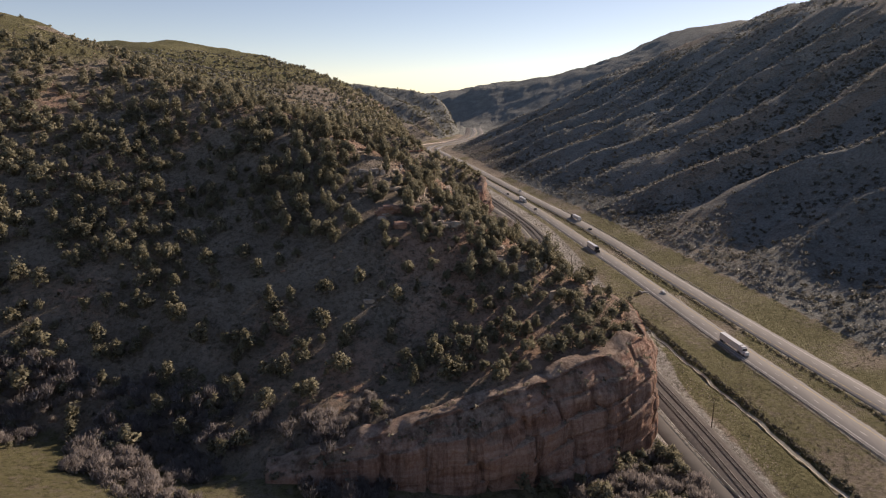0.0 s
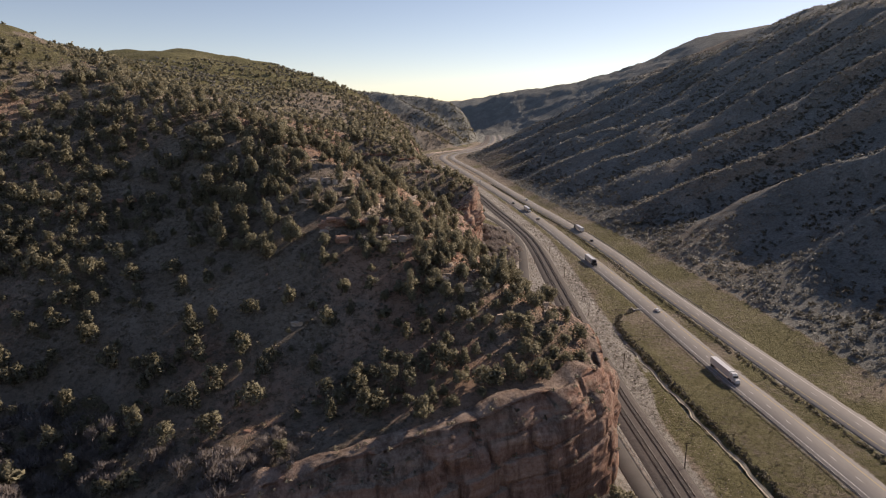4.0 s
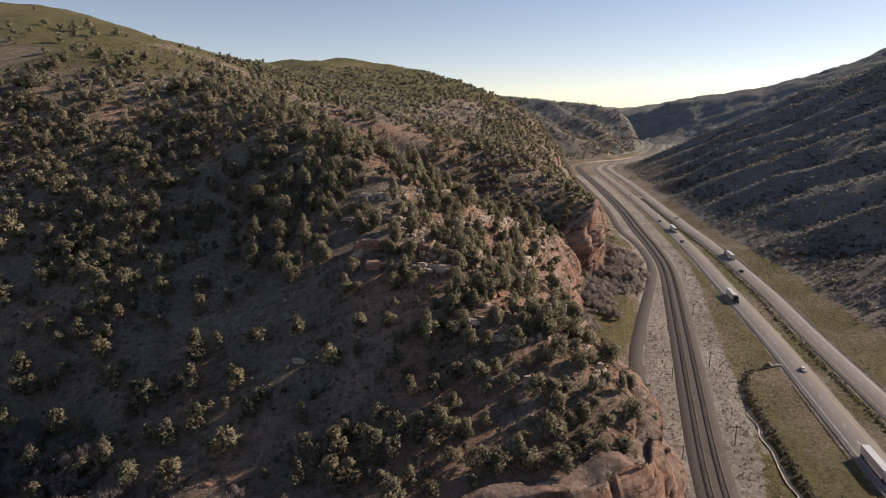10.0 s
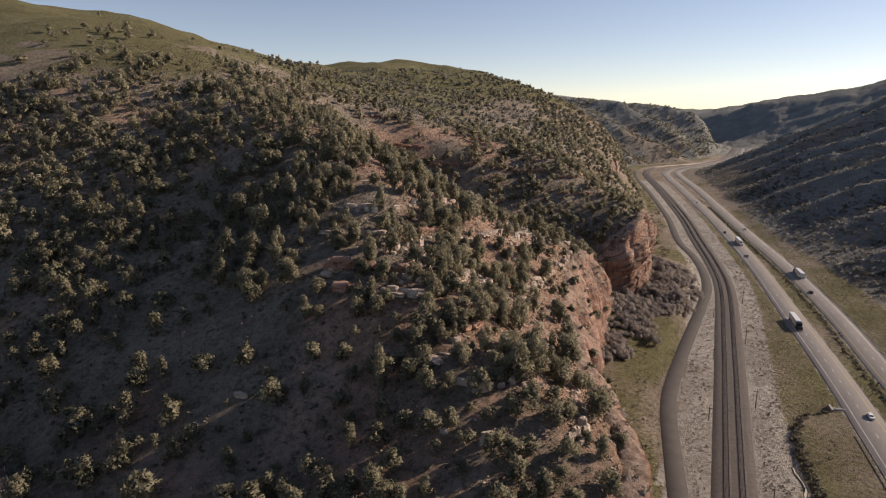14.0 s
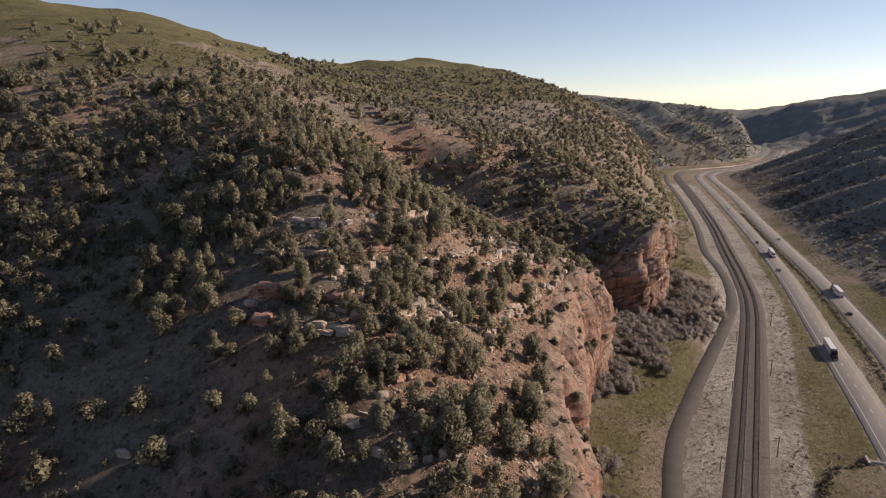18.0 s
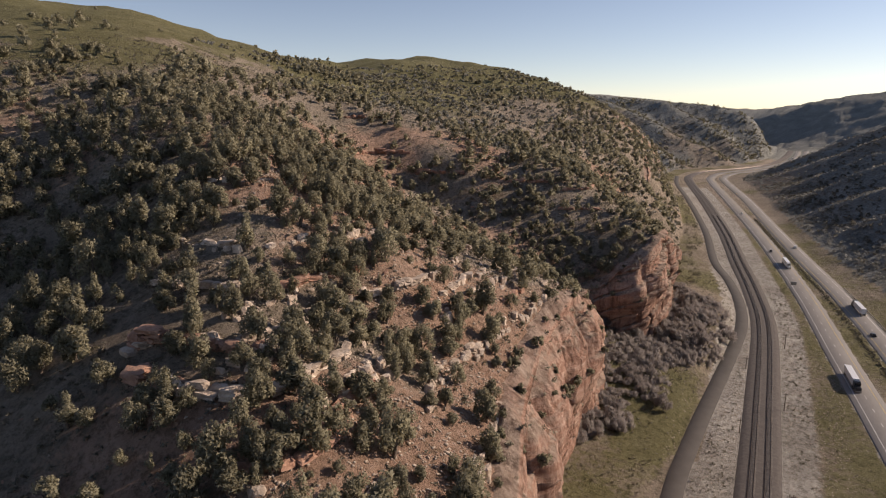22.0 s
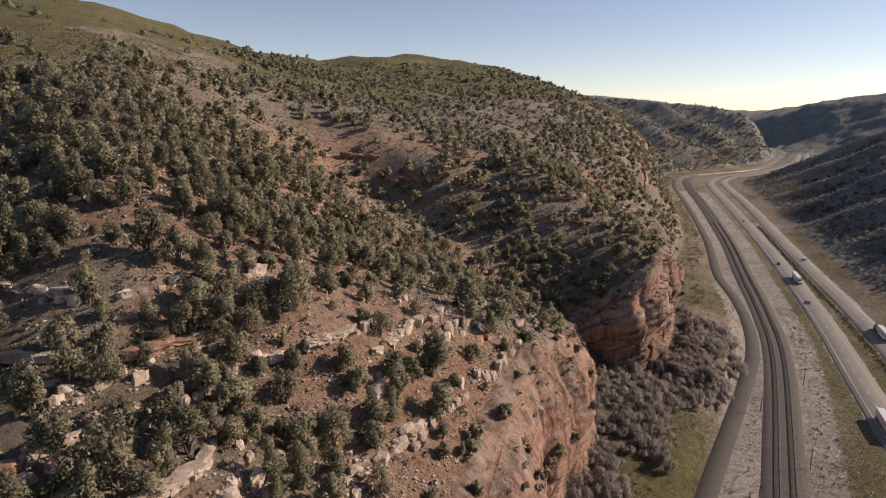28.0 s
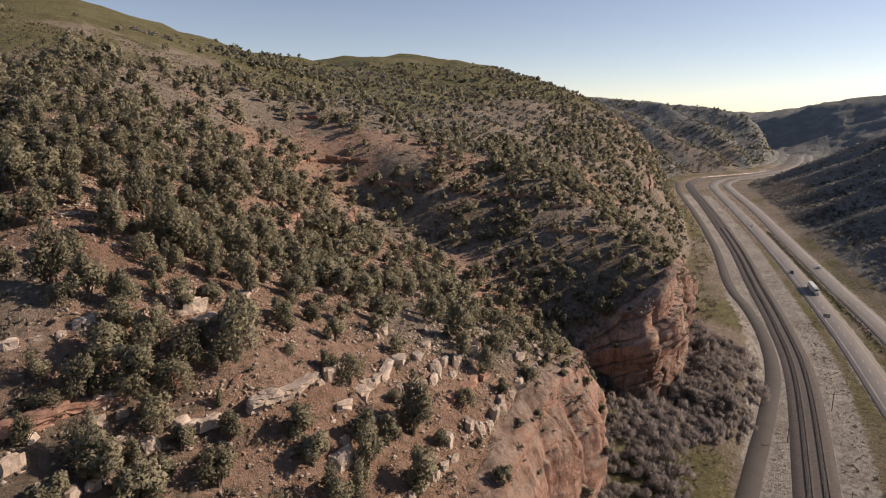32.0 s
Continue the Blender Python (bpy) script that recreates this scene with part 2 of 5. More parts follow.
def ground_parts(x, y):
    """Height of the land and what covers it, for arrays of plan points."""
    shape = np.shape(x)
    x, y = np.asarray(x, float).ravel(), np.asarray(y, float).ravel()
    d = distance_to(edge, x, y, True)
    rough = fbm(x, y, 60, 5, 3)
    hill = hill_height(x, y)
    far = np.clip((np.hypot(x, y - 200) - 300) / 700, 0, 1)
    ribs = 1 - np.abs(np.mod((y + 0.55 * x) / 130 + 0.5 * fbm(x, y, 220, 2, 9), 1) * 2 - 1)
    inside = np.clip(d / 30, 0, 1)
    hill = hill + inside * (rough * (3.5 + 4 * far) + fbm(x, y, 11, 3, 5) * 0.9) + inside * far * (ribs - 0.7) * (7 + 16 * smooth(1150, 1350, y))
    low = low_height(x, y)
    ring = np.vstack([toe_c, [(150, 5500), (9000, 5500), (9000, 60)]])
    east = np.zeros(len(x), bool)
    for (ax, ay), (bx, by) in zip(ring, np.roll(ring, -1, 0)):
        if ay != by:
            east ^= ((ay > y) != (by > y)) & (x < (bx - ax) * (y - ay) / (by - ay) + ax)
    de = np.where(east, distance_to(toe_c, x, y), 0)
    ribs = 1 - np.abs(np.mod((y - 0.12 * x) / 104 + 1.1 * fbm(x, y, 330, 3, 21), 1) * 2 - 1)
    fine = 1 - np.abs(np.mod((y - 0.2 * x) / 36 + 0.6 * fbm(x, y, 90, 3, 25), 1) * 2 - 1)
    de = de * (1 - smooth(1650, 2000, y))
    k = np.clip(de / 80, 0, 1) * (1 - 0.6 * smooth(420, 600, de))
    low = low + k * ((ribs ** 1.3 - 0.55) * 15 * (0.8 + 0.7 * fbm(x, y, 190, 2, 27)) + (fine - 0.5) * 3.5 * (0.6 + fbm(x, y, 120, 2, 29)) + rough * 6) + np.clip(de / 20, 0, 1) * rough * 1.5
    low = low + smooth(1750, 2200, y) * (rough * 9 + (fine - 0.5) * 7)
    flat = np.minimum(np.minimum(distance_to(west_c, x, y), distance_to(east_c, x, y)), distance_to(rail_c, x, y))
    trail = distance_to(trail_c, x, y)
    low = low + (1 - np.clip(de, 0, 1)) * smooth(7, 14, flat) * fbm(x, y, 14, 3, 7) * 0.35
    bed = floor_z(y) - 0.25
    low = bed + (low - bed) * smooth(8, 17, flat)
    low = floor_z(y) + (low - floor_z(y)) * smooth(4, 10, trail)
    ck = distance_to(creek_c, x, y)
    low = low - 1.3 * (1 - smooth(0.6, 3.2, ck + 0.6 * fbm(x, y, 6, 2, 31)))
    cliff = smooth(2.0, 6.5, d)
    soft = smooth(-2, 6, d)
    is_cliff = (y < 600) & (x > -60)
    m = np.where(is_cliff, cliff, soft)
    m = m * (1 - smooth(2050, 2350, y))
    z = low + (hill - low) * m
    # weight of the gullies, for their brush and the shade painted with it
    gully = np.where(de > 0, smooth(0.62, 0.2, ribs) * k + 0.5 * smooth(0.6, 0.2, fine) * k, 0)
    return z.reshape(shape), d.reshape(shape), de.reshape(shape), flat.reshape(shape), trail.reshape(shape), ck.reshape(shape), gully.reshape(shape)


def axis(spans):
    out = []
    for a, b, step0, step1 in spans:
        v = a
        while v < b - 1e-6:
            out.append(v)
            v += step0 + (step1 - step0) * (v - a) / (b - a)
    return np.array(out + [spans[-1][1]])


GX = axis([(-3200, -900, 160, 30), (-900, -290, 22, 6), (-290, 210, 2.5, 2.5), (210, 800, 5, 10), (800, 3200, 25, 160)])
GY = axis([(-500, 90, 60, 6), (90, 570, 2.5, 2.5), (570, 1500, 4, 10), (1500, 2700, 14, 26), (2700, 4900, 40, 120)])
LAND = [np.array(a) for a in ground_parts(*np.meshgrid(GX, GY))]


def lookup(layer, x, y):
    """A layer of the land (0: height) between its grid points."""
    x, y = np.asarray(x, float), np.asarray(y, float)
    i, j = np.clip(np.searchsorted(GX, x) - 1, 0, len(GX) - 2), np.clip(np.searchsorted(GY, y) - 1, 0, len(GY) - 2)
    u, v = (x - GX[i]) / (GX[i + 1] - GX[i]), (y - GY[j]) / (GY[j + 1] - GY[j])
    a = LAND[layer]
    return (a[j, i] * (1 - u) + a[j, i + 1] * u) * (1 - v) + (a[j + 1, i] * (1 - u) + a[j + 1, i + 1] * u) * v


def ground_z(x, y):
    return float(lookup(0, x, y))


# ---- helpers of this scene ----
rng = np.random.default_rng(7)


def nodes_of(name):
    m = bpy.data.materials.new(name)
    m.use_nodes = True
    t = m.node_tree
    return m, t, t.nodes["Principled BSDF"]


def ramp(t, value, stops):
    r = t.nodes.new("ShaderNodeValToRGB")
    while len(r.color_ramp.elements) < len(stops):
        r.color_ramp.elements.new(0.5)
    for e, (p, c) in zip(r.color_ramp.elements, stops):
        e.position, e.color = p, (*c, 1)
    t.links.new(value, r.inputs[0])
    return r.outputs[0]


def noise_tex(t, scale, detail=6, rough=0.6, stretch=None, kind="ShaderNodeTexNoise"):
    g = t.nodes.new("ShaderNodeNewGeometry")
    n = t.nodes.new(kind)
    n.inputs["Scale"].default_value = scale
    if kind == "ShaderNodeTexNoise":
        n.inputs["Detail"].default_value, n.inputs["Roughness"].default_value = detail, rough
    if stretch:
        v = t.nodes.new("ShaderNodeVectorMath")
        v.operation = "MULTIPLY"
        v.inputs[1].default_value = stretch
        t.links.new(g.outputs["Position"], v.inputs[0])
        t.links.new(v.outputs[0], n.inputs["Vector"])
    else:
        t.links.new(g.outputs["Position"], n.inputs["Vector"])
    return n.outputs[0]


def blend(t, fac, a, b, mode="MIX"):
    m = t.nodes.new("ShaderNodeMix")
    m.data_type, m.blend_type = "RGBA", mode
    for socket, v in ((m.inputs[0], fac), (m.inputs[6], a), (m.inputs[7], b)):
        if isinstance(v, (int, float)):
            socket.default_value = v
        elif isinstance(v, tuple):
            socket.default_value = (*v, 1)
        else:
            t.links.new(v, socket)
    return m.outputs[2]


def math_node(t, op, a, b=0.0, c=0.0):
    m = t.nodes.new("ShaderNodeMath")
    m.operation = op
    for socket, v in zip(m.inputs, (a, b, c)):
        if isinstance(v, (int, float)):
            socket.default_value = v
        else:
            t.links.new(v, socket)
    return m.outputs[0]


def bump(t, shader, height, strength, distance):
    b = t.nodes.new("ShaderNodeBump")
    b.inputs["Strength"].default_value, b.inputs["Distance"].default_value = strength, distance
    t.links.new(height, b.inputs["Height"])
    t.links.new(b.outputs[0], shader.inputs["Normal"])


def surface_mat(name, dark, light, scale=1.0, rough=0.9, fine=6.0, relief=0.05, stretch=None, metal=0.0, third=None, per_object=0.0):
    """Two-scale mottled material between two colours."""
    m, t, s = nodes_of(name)
    big, small = noise_tex(t, scale, 5, 0.6, stretch), noise_tex(t, scale * fine, 6, 0.7, stretch)
    mix = math_node(t, "ADD", math_node(t, "MULTIPLY", big, 0.6), math_node(t, "MULTIPLY", small, 0.4))
    stops = [(0.32, dark), (0.62, light)] if third is None else [(0.3, dark), (0.5, third), (0.66, light)]
    col = ramp(t, mix, stops)
    if per_object:
        info = t.nodes.new("ShaderNodeObjectInfo")
        v = math_node(t, "ADD", math_node(t, "MULTIPLY", info.outputs["Random"], per_object), 1 - per_object / 2)
        h = t.nodes.new("ShaderNodeHueSaturation")
        t.links.new(v, h.inputs["Value"])
        t.links.new(col, h.inputs["Color"])
        col = h.outputs[0]
    t.links.new(col, s.inputs["Base Color"])
    s.inputs["Roughness"].default_value, s.inputs["Metallic"].default_value = rough, metal
    if relief:
        bump(t, s, small, 0.6, relief)
    return m


def leaf_mat(name, dark, light, spread=0.5, thinness=0.28):
    """Foliage varied from clump to clump."""
    m, t, s = nodes_of(name)
    g = t.nodes.new("ShaderNodeNewGeometry")
    i = t.nodes.new("ShaderNodeObjectInfo")
    big = noise_tex(t, 0.07, 3)
    v = math_node(t, "ADD", math_node(t, "MULTIPLY", g.outputs["Random Per Island"], 0.22), math_node(t, "MULTIPLY", i.outputs["Random"], 0.3))
    v = math_node(t, "ADD", v, math_node(t, "MULTIPLY", big, spread))
    t.links.new(ramp(t, v, [(0.12, dark), (0.8, light)]), s.inputs["Base Color"])
    s.inputs["Roughness"].default_value = 0.75
    s.inputs["Specular IOR Level"].default_value = 0.2
    # thin leaves let some light through
    thin, mixer = t.nodes.new("ShaderNodeBsdfTranslucent"), t.nodes.new("ShaderNodeMixShader")
    t.links.new(s.inputs["Base Color"].links[0].from_socket, thin.inputs["Color"])
    mixer.inputs[0].default_value = thinness
    t.links.new(s.outputs[0], mixer.inputs[1])
    t.links.new(thin.outputs[0], mixer.inputs[2])
    t.links.new(mixer.outputs[0], t.nodes["Material Output"].inputs["Surface"])
    return m


def plain(name, colour, rough=0.5, metal=0.0):
    m, t, s = nodes_of(name)
    n = noise_tex(t, 1.7, 4)
    t.links.new(ramp(t, n, [(0.3, tuple(c * 0.85 for c in colour)), (0.7, colour)]), s.inputs["Base Color"])
    s.inputs["Roughness"].default_value, s.inputs["Metallic"].default_value = rough, metal
    return m


def mesh(name, verts, faces, material=None, smooth_shade=False):
    me = bpy.data.meshes.new(name)
    me.from_pydata([tuple(map(float, v)) for v in verts], [], [tuple(map(int, f)) for f in faces])
    if material:
        me.materials.append(material)
    if smooth_shade:
        me.polygons.foreach_set("use_smooth", [True] * len(me.polygons))
    me.update()
    return me


def fast_mesh(name, verts, faces, material, smooth_shade=False, normals=None):
    """A mesh from arrays of equal-sided faces."""
    me = bpy.data.meshes.new(name)
    n, k = faces.shape
    me.vertices.add(len(verts))
    me.vertices.foreach_set("co", np.ascontiguousarray(verts, np.float32).ravel())
    me.loops.add(n * k)
    me.loops.foreach_set("vertex_index", np.ascontiguousarray(faces, np.int32).ravel())
    me.polygons.add(n)
    me.polygons.foreach_set("loop_start", np.arange(0, n * k, k, dtype=np.int32))
    if smooth_shade:
        me.polygons.foreach_set("use_smooth", np.ones(n, bool))
    me.materials.append(material)
    me.update(calc_edges=True)
    me.validate()
    if normals is not None:
        me.normals_split_custom_set_from_vertices(normals.tolist())
    return me


def part(name, me, parent, label="", m=None):
    ob = new(name, me)
    ob.parent = parent
    if m is not None:
        ob.matrix_basis = m
    return tagged(ob, label)


def thing(name, label, category, m=None, group="", kind="", me=None):
    ob = new(name, me)
    if m is not None:
        ob.matrix_basis = m
    return tagged(ob, label, category, group, kind)


def box_geo(boxes):
    """Vertices and faces of several bevel-free boxes (x0, x1, y0, y1, z0, z1)."""
    v, f = [], []
    for x0, x1, y0, y1, z0, z1 in boxes:
        k = len(v)
        v += [(x0, y0, z0), (x1, y0, z0), (x1, y1, z0), (x0, y1, z0), (x0, y0, z1), (x1, y0, z1), (x1, y1, z1), (x0, y1, z1)]
        f += [(k, k + 3, k + 2, k + 1), (k + 4, k + 5, k + 6, k + 7), (k, k + 1, k + 5, k + 4), (k + 1, k + 2, k + 6, k + 5), (k + 2, k + 3, k + 7, k + 6), (k + 3, k, k + 4, k + 7)]
    return v, f


def bevelled(name, boxes, material, width=0.05):
    bm = bmesh.new()
    v, f = box_geo(boxes)
    vs = [bm.verts.new(p) for p in v]
    for q in f:
        bm.faces.new([vs[i] for i in q])
    if width:
        bmesh.ops.bevel(bm, geom=bm.edges[:], offset=width, segments=2, affect="EDGES", profile=0.7)
    me = bpy.data.meshes.new(name)
    bm.to_mesh(me)
    bm.free()
    me.materials.append(material)
    return me


def tube(name, r0, r1, h, n, material, z0=0.0):
    a = np.linspace(0, 2 * np.pi, n, endpoint=False)
    v = [(r0 * np.cos(q), r0 * np.sin(q), z0) for q in a] + [(r1 * np.cos(q), r1 * np.sin(q), z0 + h) for q in a]
    f = [(i, (i + 1) % n, n + (i + 1) % n, n + i) for i in range(n)] + [tuple(range(n, 2 * n)), tuple(reversed(range(n)))]
    return mesh(name, v, f, material)


def side_line(c, off):
    """A plan line moved sideways (positive: to its right, east of a northward line)."""
    t = np.gradient(c[:, :2], axis=0)
    t /= np.linalg.norm(t, axis=1)[:, None]
    return c[:, :2] + np.stack([t[:, 1], -t[:, 0]], 1) * off


def strip(name, c, profile, material, height=floor_z):
    """A long solid with the given cross section, pairs of (sideways, up), along a plan line."""
    rows = []
    for off, up in profile:
        q = side_line(c, off)
        rows.append(np.column_stack([q, height(q[:, 1]) + up]))
    v = np.stack(rows, 1).reshape(-1, 3)
    n, k = len(c), len(profile)
    i, j = np.meshgrid(np.arange(n - 1), np.arange(k - 1), indexing="ij")
    a = (i * k + j).ravel()
    return fast_mesh(name, v, np.stack([a, a + 1, a + k + 1, a + k], 1), material)


def resample(c, step):
    s = np.concatenate([[0], np.cumsum(np.hypot(*np.diff(c[:, :2], axis=0).T))])
    q = np.arange(0, s[-1], step)
    return np.column_stack([np.interp(q, s, c[:, 0]), np.interp(q, s, c[:, 1])])


# ---- materials ----
def ground_material():
    m, t, s = nodes_of("hillside_soil_and_grass")
    at = t.nodes.new("ShaderNodeAttribute")
    at.attribute_name = "cover"
    sep = t.nodes.new("ShaderNodeSeparateColor")
    t.links.new(at.outputs["Color"], sep.inputs[0])
    n1, n2, n3 = noise_tex(t, 0.035, 8, 0.65), noise_tex(t, 0.35, 8, 0.75), noise_tex(t, 1.9, 8, 0.85)
    speck = noise_tex(t, 0.55, 5, 0.85)
    mixed = math_node(t, "ADD", math_node(t, "MULTIPLY", n1, 0.35), math_node(t, "ADD", math_node(t, "MULTIPLY", n2, 0.33), math_node(t, "MULTIPLY", n3, 0.32)))
    brush = ramp(t, mixed, [(0.34, (0.17, 0.138, 0.107)), (0.5, (0.305, 0.25, 0.195)), (0.66, (0.46, 0.39, 0.32))])
    red = ramp(t, mixed, [(0.34, (0.28, 0.17, 0.12)), (0.5, (0.43, 0.28, 0.205)), (0.68, (0.58, 0.44, 0.345))])
    green = ramp(t, mixed, [(0.36, (0.115, 0.106, 0.050)), (0.52, (0.195, 0.178, 0.092)), (0.66, (0.30, 0.265, 0.165))])
    gravel = ramp(t, mixed, [(0.36, (0.22, 0.195, 0.165)), (0.5, (0.42, 0.385, 0.34)), (0.64, (0.60, 0.565, 0.515))])
    wobble = math_node(t, "MULTIPLY", math_node(t, "SUBTRACT", n2, 0.5), 1.1)

    def mask(channel):
        v = math_node(t, "ADD", channel, wobble)
        r = t.nodes.new("ShaderNodeMapRange")
        r.interpolation_type = "SMOOTHSTEP"
        r.inputs["From Min"].default_value, r.inputs["From Max"].default_value = 0.35, 0.65
        t.links.new(v, r.inputs["Value"])
        return r.outputs[0]

    col = blend(t, mask(sep.outputs[0]), brush, green)
    col = blend(t, mask(sep.outputs[1]), col, red)
    col = blend(t, mask(sep.outputs[2]), col, gravel)
    # grey tone that puts distance haze into the far ground's colour
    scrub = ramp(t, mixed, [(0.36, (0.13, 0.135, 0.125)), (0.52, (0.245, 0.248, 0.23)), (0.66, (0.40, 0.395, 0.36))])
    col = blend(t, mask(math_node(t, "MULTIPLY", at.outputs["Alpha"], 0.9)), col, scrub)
    spots = ramp(t, speck, [(0.40, (0.42, 0.43, 0.39)), (0.52, (1, 1, 1))])
    col = blend(t, 0.75, col, spots, "MULTIPLY")
    t.links.new(col, s.inputs["Base Color"])
    s.inputs["Roughness"].default_value = 0.95
    s.inputs["Specular IOR Level"].default_value = 0.1
    bump(t, s, math_node(t, "ADD", n2, math_node(t, "MULTIPLY", n3, 0.8)), 1.0, 1.2)
    return m


def cliff_material():
    m, t, s = nodes_of("red_sandstone")
    bands = noise_tex(t, 1.0, 6, 0.65, (0.02, 0.02, 0.42))
    streak = noise_tex(t, 1.0, 6, 0.7, (0.32, 0.32, 0.03))
    grain = noise_tex(t, 1.1, 8, 0.75)
    v = math_node(t, "ADD", math_node(t, "MULTIPLY", bands, 0.5), math_node(t, "MULTIPLY", grain, 0.5))
    col = ramp(t, v, [(0.33, (0.22, 0.112, 0.08)), (0.47, (0.385, 0.225, 0.165)), (0.58, (0.49, 0.335, 0.265)), (0.7, (0.63, 0.495, 0.415))])
    # broad weathered skins of grey-tan, most on the faces that look up
    tan = ramp(t, noise_tex(t, 0.6, 8, 0.8), [(0.36, (0.20, 0.142, 0.108)), (0.52, (0.34, 0.255, 0.20)), (0.66, (0.48, 0.385, 0.315))])
    geo, split = t.nodes.new("ShaderNodeNewGeometry"), t.nodes.new("ShaderNodeSeparateXYZ")
    t.links.new(geo.outputs["Normal"], split.inputs[0])
    skin = math_node(t, "ADD", math_node(t, "MULTIPLY", split.outputs[2], 0.5), math_node(t, "MULTIPLY", noise_tex(t, 0.09, 5, 0.7), 1.1))
    over = t.nodes.new("ShaderNodeMapRange")
    over.interpolation_type = "SMOOTHSTEP"
    over.inputs["From Min"].default_value, over.inputs["From Max"].default_value = 0.70, 1.0
    t.links.new(skin, over.inputs["Value"])
    col = blend(t, over.outputs[0], col, tan)
    dark = ramp(t, streak, [(0.37, (0.34, 0.29, 0.28)), (0.54, (1, 1, 1))])
    t.links.new(blend(t, 0.8, col, dark, "MULTIPLY"), s.inputs["Base Color"])
    s.inputs["Roughness"].default_value = 0.92
    s.inputs["Specular IOR Level"].default_value = 0.2
    bump(t, s, math_node(t, "ADD", grain, bands), 0.9, 0.8)
    return m


soil = ground_material()
sandstone = cliff_material()
pale_rock = surface_mat("pale_sandstone", (0.29, 0.215, 0.16), (0.70, 0.60, 0.50), 0.35, 0.92, 6, 0.5, third=(0.50, 0.40, 0.32), per_object=0.3)
red_rock = surface_mat("red_rock", (0.22, 0.105, 0.07), (0.46, 0.28, 0.20), 0.5, 0.92, 5, 0.25, per_object=0.3)
asphalt = surface_mat("worn_asphalt", (0.185, 0.170, 0.157), (0.25, 0.232, 0.214), 0.12, 0.9, 14, 0.01, stretch=(1, 0.2, 1))
old_asphalt = surface_mat("old_path_asphalt", (0.066, 0.057, 0.05), (0.09, 0.079, 0.07), 0.2, 0.9, 12, 0.01)
white_paint = surface_mat("white_road_paint", (0.55, 0.53, 0.5), (0.8, 0.78, 0.74), 0.8, 0.7, 8, 0)
yellow_paint = surface_mat("yellow_road_paint", (0.5, 0.36, 0.1), (0.65, 0.48, 0.14), 0.8, 0.7, 8, 0)
ballast = surface_mat("rail_ballast", (0.065, 0.054, 0.048), (0.125, 0.107, 0.095), 0.8, 0.95, 6, 0.12)
sleeper_mat = surface_mat("weathered_sleepers", (0.085, 0.072, 0.063), (0.18, 0.16, 0.145), 0.6, 0.9, 6, 0.02)
rail_steel = plain("rail_steel", (0.075, 0.055, 0.045), 0.45, 0.7)
galvanised = plain("galvanised_steel", (0.42, 0.42, 0.41), 0.5, 0.8)
timber = surface_mat("grey_timber", (0.10, 0.075, 0.055), (0.2, 0.16, 0.125), 3, 0.9, 5, 0.01)
bark = surface_mat("juniper_bark", (0.08, 0.06, 0.045), (0.19, 0.15, 0.12), 3, 0.95, 4, 0.03)
twig = leaf_mat("bare_grey_twigs", (0.29, 0.255, 0.24), (0.52, 0.465, 0.44), 0.4, 0.5)
juniper = leaf_mat("juniper_foliage", (0.155, 0.145, 0.098), (0.385, 0.355, 0.245), 0.45, 0.36)
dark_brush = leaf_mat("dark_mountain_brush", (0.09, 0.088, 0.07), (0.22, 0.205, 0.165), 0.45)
sand = surface_mat("pale_creek_sand", (0.21, 0.18, 0.125), (0.52, 0.465, 0.365), 0.5, 0.95, 5, 0.05)
# brush colour greyed and lightened to stand in for distance haze
grey_brush = leaf_mat("haze_grey_brush", (0.15, 0.15, 0.135), (0.36, 0.355, 0.325), 0.45)
sage = leaf_mat("sagebrush", (0.12, 0.108, 0.08), (0.32, 0.29, 0.225), 0.45)
white_coat = plain("white_vehicle_paint", (0.8, 0.8, 0.79), 0.35)
dark_coat = plain("dark_vehicle_paint", (0.03, 0.032, 0.038), 0.3)
red_coat = plain("red_vehicle_paint", (0.28, 0.03, 0.025), 0.3)
tyre_mat = plain("tyre_rubber", (0.02, 0.02, 0.02), 0.85)
glass_mat = plain("tinted_glass", (0.015, 0.018, 0.02), 0.08)
concrete = surface_mat("grey_concrete", (0.26, 0.25, 0.23), (0.42, 0.40, 0.37), 0.8, 0.9, 6, 0.02)
sign_back = plain("sign_aluminium", (0.35, 0.35, 0.34), 0.5, 0.6)
water_mat, _t, _s = nodes_of("creek_water")
_s.inputs["Base Color"].default_value = (0.10, 0.085, 0.06, 1)
_s.inputs["Roughness"].default_value = 0.35


